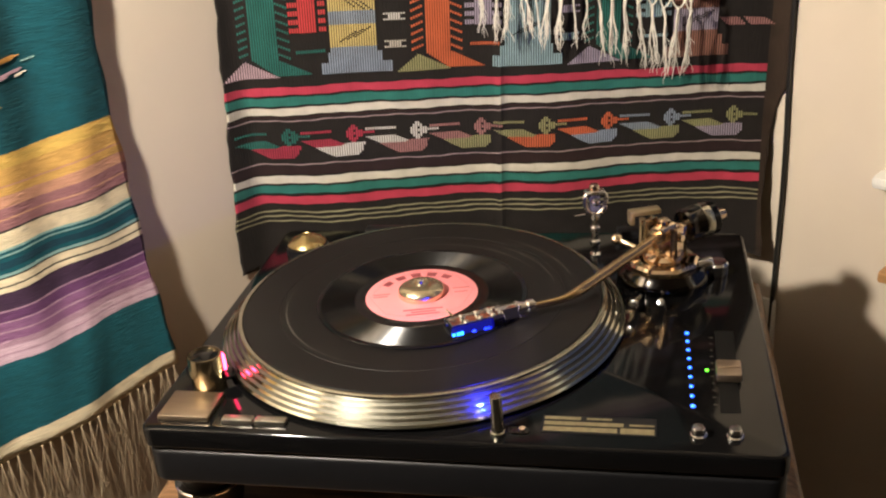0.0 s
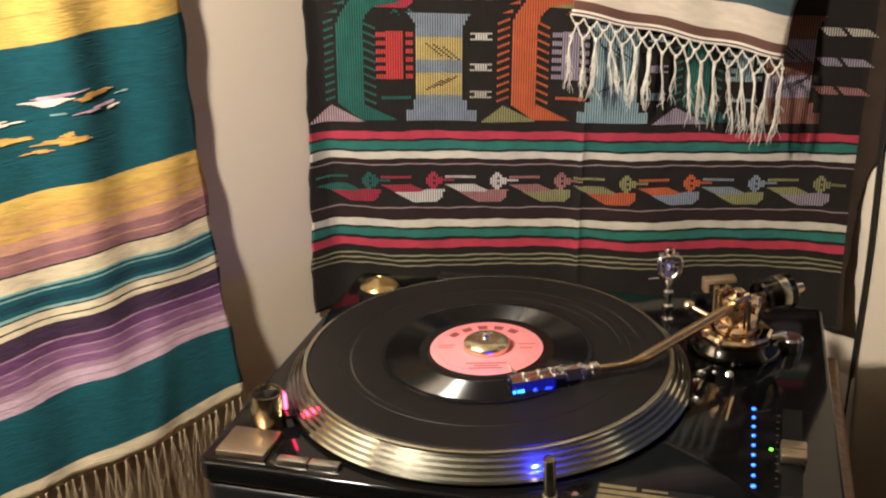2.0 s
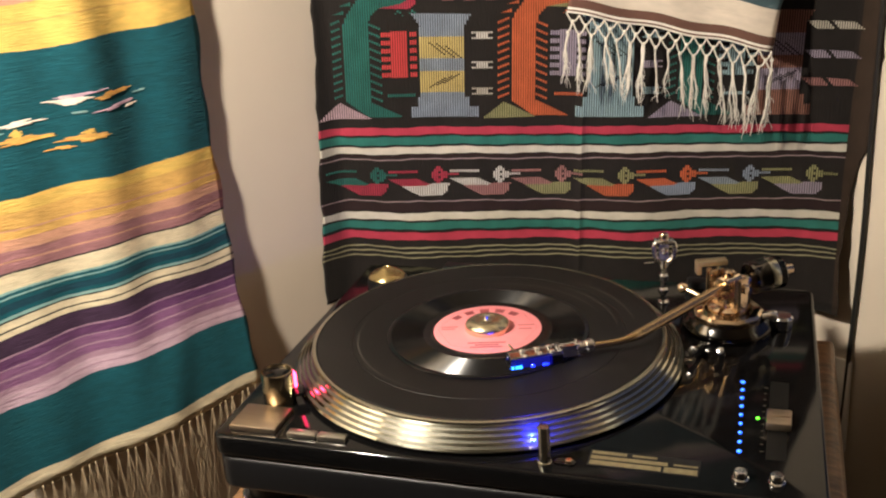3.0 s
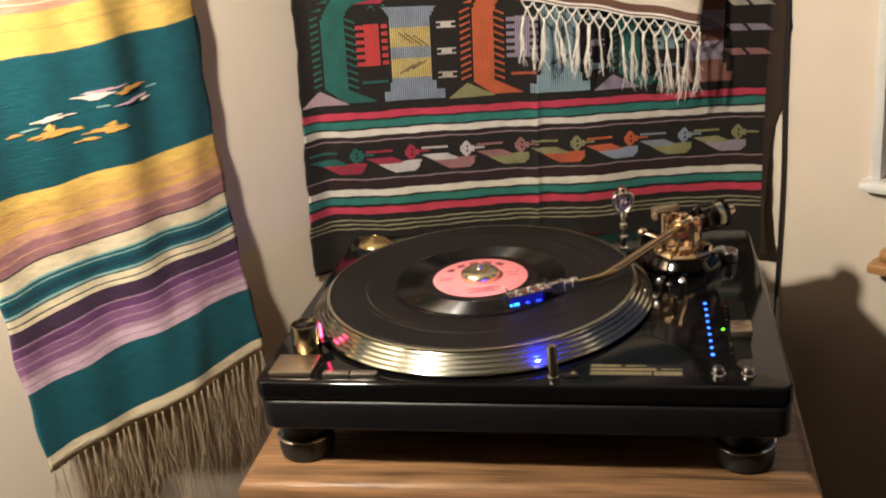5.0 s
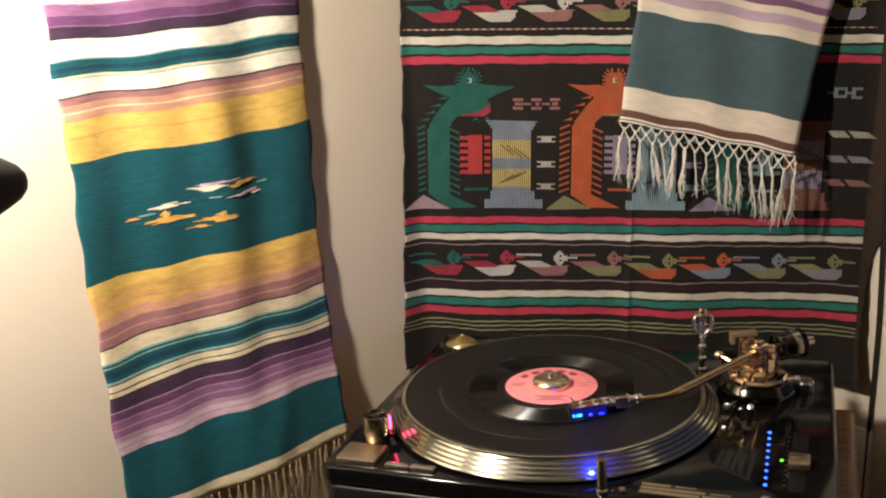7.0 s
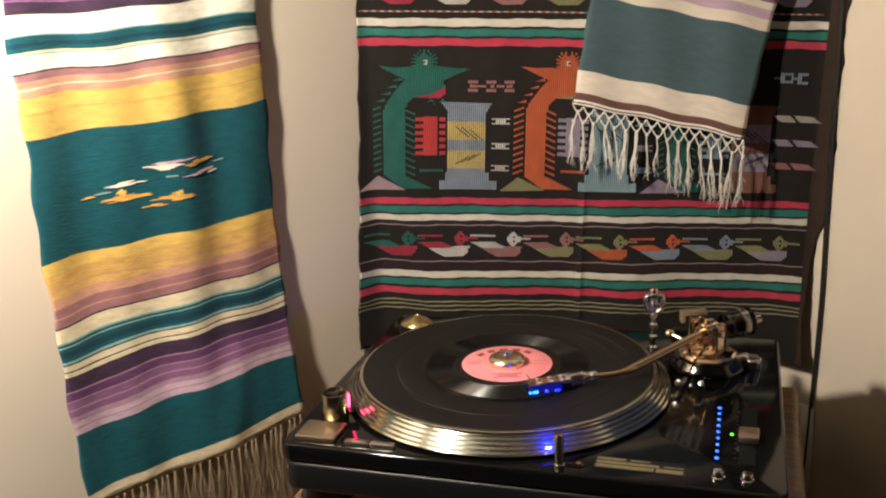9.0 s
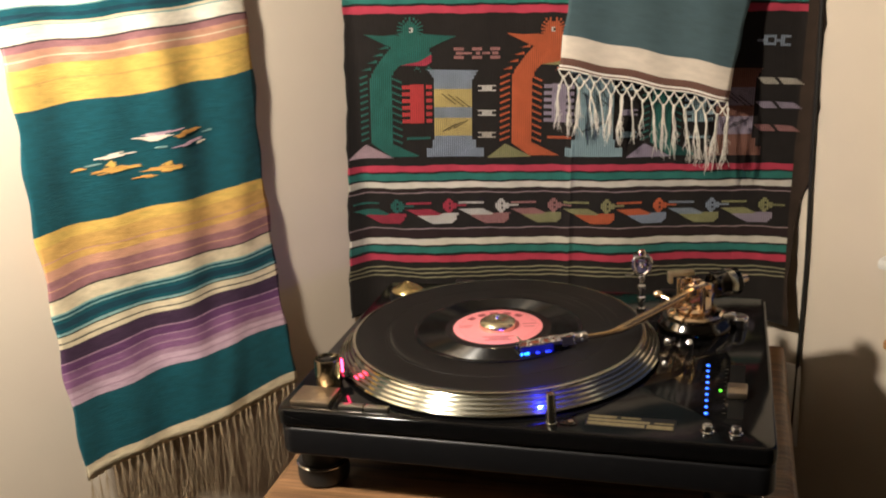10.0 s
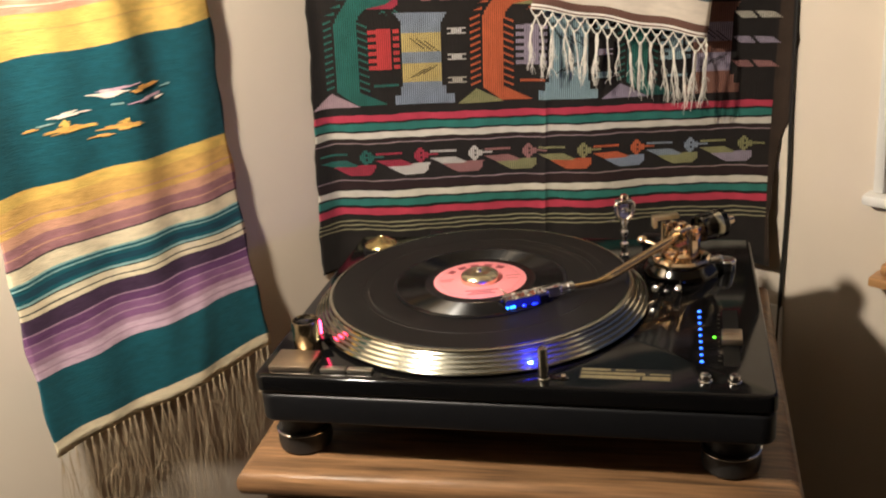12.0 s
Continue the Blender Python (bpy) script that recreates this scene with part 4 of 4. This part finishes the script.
# ---- striped blanket on the left wall ----
S = {k: woven("blanket " + k, c, rib=700, amount=0.60, grain=0.27) for k, c in {
    "teal": (0.006, 0.072, 0.093), "deep": (0.008, 0.042, 0.064), "mist": (0.22, 0.38, 0.36), "cream": (0.66, 0.56, 0.38), "yellow": (0.66, 0.43, 0.11), "gold": (0.58, 0.34, 0.10), "peach": (0.52, 0.27, 0.18),
    "mauve": (0.30, 0.14, 0.15), "line": (0.03, 0.03, 0.03), "aubergine": (0.046, 0.023, 0.050), "purple": (0.115, 0.042, 0.115), "violet": (0.215, 0.095, 0.195), "thistle": (0.36, 0.22, 0.29), "lilac": (0.52, 0.36, 0.44), "white": (0.80, 0.74, 0.62), "ochre": (0.60, 0.33, 0.09)}.items()}
SB = [(0.010, 0.026, "cream"), (0.026, 0.091, "teal"), (0.091, 0.0975, "lilac"), (0.0975, 0.099, "thistle"), (0.099, 0.1045, "lilac"), (0.1045, 0.110, "thistle"), (0.110, 0.117, "violet"), (0.117, 0.1185, "thistle"), (0.1185, 0.126, "violet"), (0.126, 0.1272, "thistle"), (0.1272, 0.1355, "purple"), (0.1355, 0.137, "thistle"), (0.137, 0.152, "aubergine"),
      (0.152, 0.1565, "cream"), (0.1565, 0.158, "line"), (0.158, 0.164, "cream"), (0.164, 0.1655, "line"), (0.1655, 0.168, "mist"), (0.168, 0.172, "teal"), (0.172, 0.178, "deep"), (0.178, 0.182, "teal"), (0.182, 0.1835, "mist"), (0.1835, 0.186, "teal"), (0.186, 0.188, "mist"), (0.188, 0.2015, "cream"), (0.2015, 0.2032, "line"),
      (0.2032, 0.211, "mauve"), (0.211, 0.2125, "peach"), (0.2125, 0.221, "mauve"), (0.221, 0.231, "peach"), (0.231, 0.238, "gold"), (0.238, 0.2395, "peach"), (0.2395, 0.254, "gold"), (0.254, 0.266, "yellow"), (0.266, 0.3865, "teal"),
      (0.3865, 0.409, "yellow"), (0.409, 0.4105, "gold"), (0.4105, 0.425, "yellow"), (0.425, 0.432, "peach"), (0.432, 0.4335, "cream"), (0.4335, 0.440, "peach"), (0.440, 0.4465, "mauve"), (0.4465, 0.4482, "line"), (0.4482, 0.462, "white"), (0.462, 0.4635, "mist"), (0.4635, 0.466, "cream"), (0.466, 0.470, "teal"), (0.470, 0.474, "deep"), (0.474, 0.480, "teal"), (0.480, 0.4815, "mist"),
      (0.4815, 0.4995, "white"), (0.4995, 0.501, "line"), (0.501, 0.511, "aubergine"), (0.511, 0.5122, "violet"), (0.5122, 0.521, "purple"), (0.521, 0.532, "violet"), (0.532, 0.546, "lilac"), (0.546, 0.66, "teal")]
SER = pose(-0.1295, 0.1585, 0, 0, 0, 45)
SHALF = 0.1362


def ser_drape(u, z):
    """How far the blanket hangs forward of its plane: soft upright folds, the lower end lifted off the wall."""
    lift = 0.026 * max(0.0, 1 - z / 0.26) ** 1.3 * (0.75 - 0.8 * u)
    folds = 0.0036 * math.sin(u * 42 + 0.5 + z * 2.2) + 0.0024 * math.sin(u * 83 - z * 5.0 + 1.1) + 0.0012 * math.sin(z * 28 + u * 17)
    folds += 0.0072 * math.exp(-(((u - 0.035 - 0.03 * math.sin(z * 9)) / 0.020) ** 2)) * (0.5 + 0.5 * math.sin(z * 15 + 0.8))
    folds += 0.0062 * math.exp(-(((u - 0.115 + 0.02 * math.sin(z * 11)) / 0.018) ** 2)) * (0.5 + 0.5 * math.sin(z * 13 + 2.6))
    edge = max(0.0, min(1.0, (0.1368 - u) / 0.05))
    folds *= 0.2 + 0.8 * edge
    tuck = 0.0072 * (1 - edge) ** 1.5 * max(0.0, min(1.0, (z - 0.05) / 0.15))
    return 0.003 + tuck - (lift + folds * (0.45 + 0.55 * max(0.0, min(1.0, (0.62 - z) / 0.4))))


def ser_z(u, z):
    """Gentle sag and unevenness of the weft lines."""
    return z + 0.0012 * math.sin(u * 60 + z * 30) + 0.0013 * math.sin(u * 21 + z * 11) * (1 if z > 0.02 else 0.6) + 0.007 * max(0.0, u / 0.1368) * max(0.0, 1 - z / 0.12)


ser = empty("striped_blanket", SER, "fringed handwoven blanket striped teal, yellow and purple on the wall", "blanket")
skeys = list(S)
bm = bmesh.new()
NU = 64
rng = random.Random(4)


def ser_row(z, wob):
    row = []
    for i in range(NU + 1):
        u = -SHALF + 2 * SHALF * i / NU
        zz = ser_z(u, z) + (rng.uniform(-1, 1) * wob)
        uu = u + (0.0016 * math.sin(z * 90) + 0.0012 * math.sin(z * 37) if i in (0, NU) else 0)
        row.append(bm.verts.new((uu, ser_drape(u, z), zz)))
    return row


prev_row = None
for z0, z1, colour in SB:
    n = max(1, round((z1 - z0) / 0.010))
    rows = [prev_row or ser_row(z0, 0.0004)] + [ser_row(z0 + (z1 - z0) * (k + 1) / n, 0.00022) for k in range(n)]
    for a, b in zip(rows, rows[1:]):
        for i in range(NU):
            bm.faces.new((a[i], a[i + 1], b[i + 1], b[i])).material_index = skeys.index(colour)
    prev_row = rows[-1]
cloth = part("blanket_cloth", bm, [S[k] for k in skeys], ser, "wool cloth banded teal, yellow, cream and purple")
sol = cloth.modifiers.new("thickness", "SOLIDIFY")
sol.thickness, sol.offset = 0.0022, 1.0 if cloth.data.polygons[0].normal.y > 0 else -1.0


def dash(u, z, hl, hh, colour, lean=0.0):
    """A ragged lens of inlaid yarn lying on the blanket, of short weft picks."""
    bm = bmesh.new()
    hh *= 0.85
    n = max(2, round(hh * 2 / 0.0011))
    for j in range(n):
        t = (j + 0.5) / n * 2 - 1
        half = hl * (1 - abs(t) ** 0.8) * rng.uniform(0.55, 1.1) + rng.uniform(0.05, 0.4) * hl * 0.5
        c = u + rng.uniform(-0.3, 0.3) * hl + lean * t
        zc = z + t * hh
        pr = None
        for k in range(9):
            uu = c - half + 2 * half * k / 8
            w = 0.00062 * (1 if 0 < k < 8 else 0.3)
            zz = ser_z(uu, zc)
            y = ser_drape(uu, zc) - 0.0009
            cur = [bm.verts.new((uu, y + 0.0003, zz - w)), bm.verts.new((uu, y, zz)), bm.verts.new((uu, y + 0.0003, zz + w))]
            if pr:
                for s in (0, 1):
                    bm.faces.new((pr[s], cur[s], cur[s + 1], pr[s + 1]))
            pr = cur
    return part("inlaid_dash", bm, S[colour], ser)


for d in ((0.006, 0.343, 0.034, 0.0020, "lilac"), (0.004, 0.3400, 0.020, 0.0050, "white"), (-0.042, 0.3265, 0.030, 0.0028, "white"), (0.040, 0.3375, 0.026, 0.0034, "ochre"), (0.046, 0.3260, 0.026, 0.0022, "lilac"),
          (0.072, 0.3325, 0.012, 0.0008, "mist"), (0.008, 0.3285, 0.015, 0.0008, "mist"), (-0.046, 0.3185, 0.008, 0.0045, "yellow"), (-0.042, 0.3130, 0.033, 0.0042, "ochre"), (-0.036, 0.3110, 0.030, 0.0014, "yellow"),
          (-0.080, 0.3205, 0.014, 0.0014, "ochre"), (-0.066, 0.3220, 0.016, 0.0008, "mist"), (0.014, 0.3105, 0.008, 0.0026, "yellow"), (0.012, 0.3050, 0.032, 0.0042, "ochre"), (0.016, 0.3040, 0.024, 0.0012, "yellow"), (-0.010, 0.2985, 0.016, 0.0018, "ochre"),
          (0.058, 0.3230, 0.010, 0.0012, "white"), (-0.03, 0.5425, 0.010, 0.0030, "white"), (0.0, 0.5450, 0.008, 0.0034, "white"), (0.034, 0.5435, 0.009, 0.0028, "white")):
    dash(*d)

M_YARN = mat("raw cotton fringe", (0.50, 0.39, 0.26), 0.9, grain=0.25, scale=120, spec=0.2)
M_WHITEYARN = mat("white cotton fringe", (0.68, 0.64, 0.56), 0.9, grain=0.15, scale=120, spec=0.2)


def tassel(parent, root, length, threads, spread, material, thick, r, knot=True, front=-1.0):
    """A knotted bunch of loose threads hanging from root."""
    bm = bmesh.new()
    if knot:
        lathe(bm, [(0, -0.0022), (0.0007, -0.0014), (0.0009, 0), (0.0007, 0.0016), (0, 0.0022)], 7, Matrix.Translation(root))
    for _ in range(threads):
        ln = length * r.uniform(0.55, 1.05)
        p = Vector(root)
        dx, dy = r.uniform(-1, 1) * spread, r.uniform(-0.4, 0.6) * spread * 0.7 * -front
        pts = [p.copy()]
        kx = r.uniform(-1, 1) * spread * 0.5
        for k in range(1, 7):
            t = k / 6
            pts.append(Vector(root) + Vector((dx * t ** 1.4 + kx * math.sin(t * r.uniform(3, 7)) * 0.5, dy * t, -ln * t + (0.25 * abs(dx) * t if abs(dx) > spread * 0.7 else 0))))
        tube(bm, pts, [thick] * 5 + [thick * 0.8, thick * 0.4], 4, False)
    return part("tassel", bm, material, parent)


rng = random.Random(11)
for k in range(30):
    u = -SHALF + 0.004 + (2 * SHALF - 0.008) * k / 29 + rng.uniform(-0.002, 0.002)
    z = ser_z(u, 0.010) - 0.001
    root = (u, ser_drape(u, 0.010) - 0.001, z)
    tassel(ser, root, rng.uniform(0.012, 0.034), 3, 0.002, M_YARN, 0.00050, rng)
    tassel(ser, root, rng.uniform(0.11, 0.19), 9, 0.022, M_YARN, 0.00018, rng, knot=False)
    if k % 3 == 0:
        tassel(ser, (u, root[1] - 0.002, z - rng.uniform(0.02, 0.06)), rng.uniform(0.02, 0.045), 4, 0.016, M_YARN, 0.00022, rng, knot=False)

# ---- folded scarf pinned over the tapestry ----
C = {k: woven("scarf " + k, c, rib=500, amount=0.35, grain=0.14) for k, c in {"slate": (0.055, 0.090, 0.102), "cream": (0.60, 0.52, 0.43), "umber": (0.12, 0.06, 0.045), "white": (0.72, 0.68, 0.60), "lilac": (0.40, 0.29, 0.36), "purple": (0.17, 0.08, 0.15)}.items()}
SCM = pose(0.3005, 0.3570, 0.3565, 0, 13.4, 0)
CB = [(0.000, 0.0018, "white"), (0.0018, 0.0034, "umber"), (0.0034, 0.0056, "white"), (0.0056, 0.0140, "umber"), (0.0140, 0.0395, "cream"), (0.0395, 0.1240, "slate"), (0.1240, 0.1370, "cream"), (0.1370, 0.1480, "lilac"), (0.1480, 0.1560, "cream"), (0.1560, 0.1640, "purple"), (0.1640, 0.1760, "lilac"), (0.1760, 0.30, "slate")]
SCW = 0.2000


def scarf_drape(u, z):
    return -(0.004 + 0.002 * math.sin(u * 38 + 1) + 0.0018 * math.sin(u * 75 + z * 20) + 0.014 * max(0.0, 1 - z / 0.12) * (0.35 + 0.65 * u / SCW))


scarf = empty("fringed_scarf", SCM, "folded slate and cream scarf with a white knotted fringe", "scarf")
ckeys = list(C)
bm = bmesh.new()
prev_row = None
NC = 36


def scarf_row(z):
    return [bm.verts.new((SCW * i / NC - 0.028 * z * (1 - 2 * i / NC) * 1.0 - 0.03 * z + (0.001 * math.sin(z * 120) if i in (0, NC) else 0), scarf_drape(SCW * i / NC, z), z + 0.0012 * math.sin(i * 0.5))) for i in range(NC + 1)]


for z0, z1, colour in CB:
    n = max(1, round((z1 - z0) / 0.012))
    rows = [prev_row or scarf_row(z0)] + [scarf_row(z0 + (z1 - z0) * (k + 1) / n) for k in range(n)]
    for a, b in zip(rows, rows[1:]):
        for i in range(NC):
            bm.faces.new((a[i], a[i + 1], b[i + 1], b[i])).material_index = ckeys.index(colour)
    prev_row = rows[-1]
sc = part("scarf_cloth", bm, [C[k] for k in ckeys], scarf, "slate, cream and lilac woven cloth")
sol = sc.modifiers.new("thickness", "SOLIDIFY")
sol.thickness, sol.offset = 0.0016, 1.0 if sc.data.polygons[0].normal.y > 0 else -1.0

# knotted net under the hem, then hanging strands
rng = random.Random(21)
down = (SCM.to_3x3().inverted() @ Vector((0, 0, -1))).normalized()
NK = 16
knots = [[None] * (NK + 1) for _ in range(3)]
for r_ in range(3):
    for k in range(NK + 1):
        u = SCW * (k + (0.5 if r_ % 2 else 0)) / NK
        u = min(u, SCW)
        drop = (0.0, 0.0085, 0.0185)[r_]
        p = Vector((u, scarf_drape(u, 0) - 0.0012, 0)) + down * drop + Vector((rng.uniform(-0.0012, 0.0012), rng.uniform(-0.001, 0.001), rng.uniform(-0.0012, 0.0012))) * (1 if r_ else 0)
        knots[r_][k] = p
for r_ in range(2):
    bm = bmesh.new()
    for k in range(NK + 1):
        for j in ((k, k - 1) if r_ == 0 else (k, k + 1)):
            if 0 <= j <= NK:
                a, b = knots[r_][k], knots[r_ + 1][j]
                m_ = (a + b) / 2 + down * 0.0015
                tube(bm, [a, m_, b], 0.00082, 6)
    for k in range(NK + 1):
        lathe(bm, [(0, -0.0024), (0.0016, -0.0012), (0.0019, 0), (0.0015, 0.0014), (0, 0.0024)], 8, Matrix.Translation(knots[r_ + 1][k]))
    part("knotted_net", bm, M_WHITEYARN, scarf, "white knotted cotton net")
for k in range(NK + 1):
    p = knots[2][k]
    bm = bmesh.new()
    sway = rng.uniform(-0.008, 0.008)
    full = rng.uniform(0.046, 0.060) + 0.012 * k / NK
    for c in range(1 if k in (4, 7, 8) else 3):
        # a twisted cord that opens into loose threads
        off = rng.uniform(-0.0042, 0.0042)
        ph, am = rng.uniform(0, 6), rng.uniform(0.0004, 0.0014)
        ln = full * rng.uniform(0.75, 1.0)
        cord = [p + down * (ln * j / 8) + Vector((off * (j / 8) ** 0.6 + sway * (j / 8) ** 1.5 + am * math.sin(j * 1.1 + ph), -0.0006 * c, 0)) for j in range(9)]
        tube(bm, cord, [0.00085] * 5 + [0.00075, 0.0006, 0.0005, 0.0003], 6)
        for f in range(4):
            start = cord[rng.randint(3, 6)]
            spread, curl = rng.uniform(-0.0045, 0.0045), rng.uniform(-0.003, 0.003)
            fl = rng.uniform(0.012, 0.026)
            tube(bm, [start + down * (fl * j / 6) + Vector((spread * (j / 6) ** 1.3 + curl * math.sin(j * 0.9), -0.0005, 0)) for j in range(7)], [0.00030] * 5 + [0.00024, 0.00014], 4)
    part("tassel", bm, M_WHITEYARN, scarf)
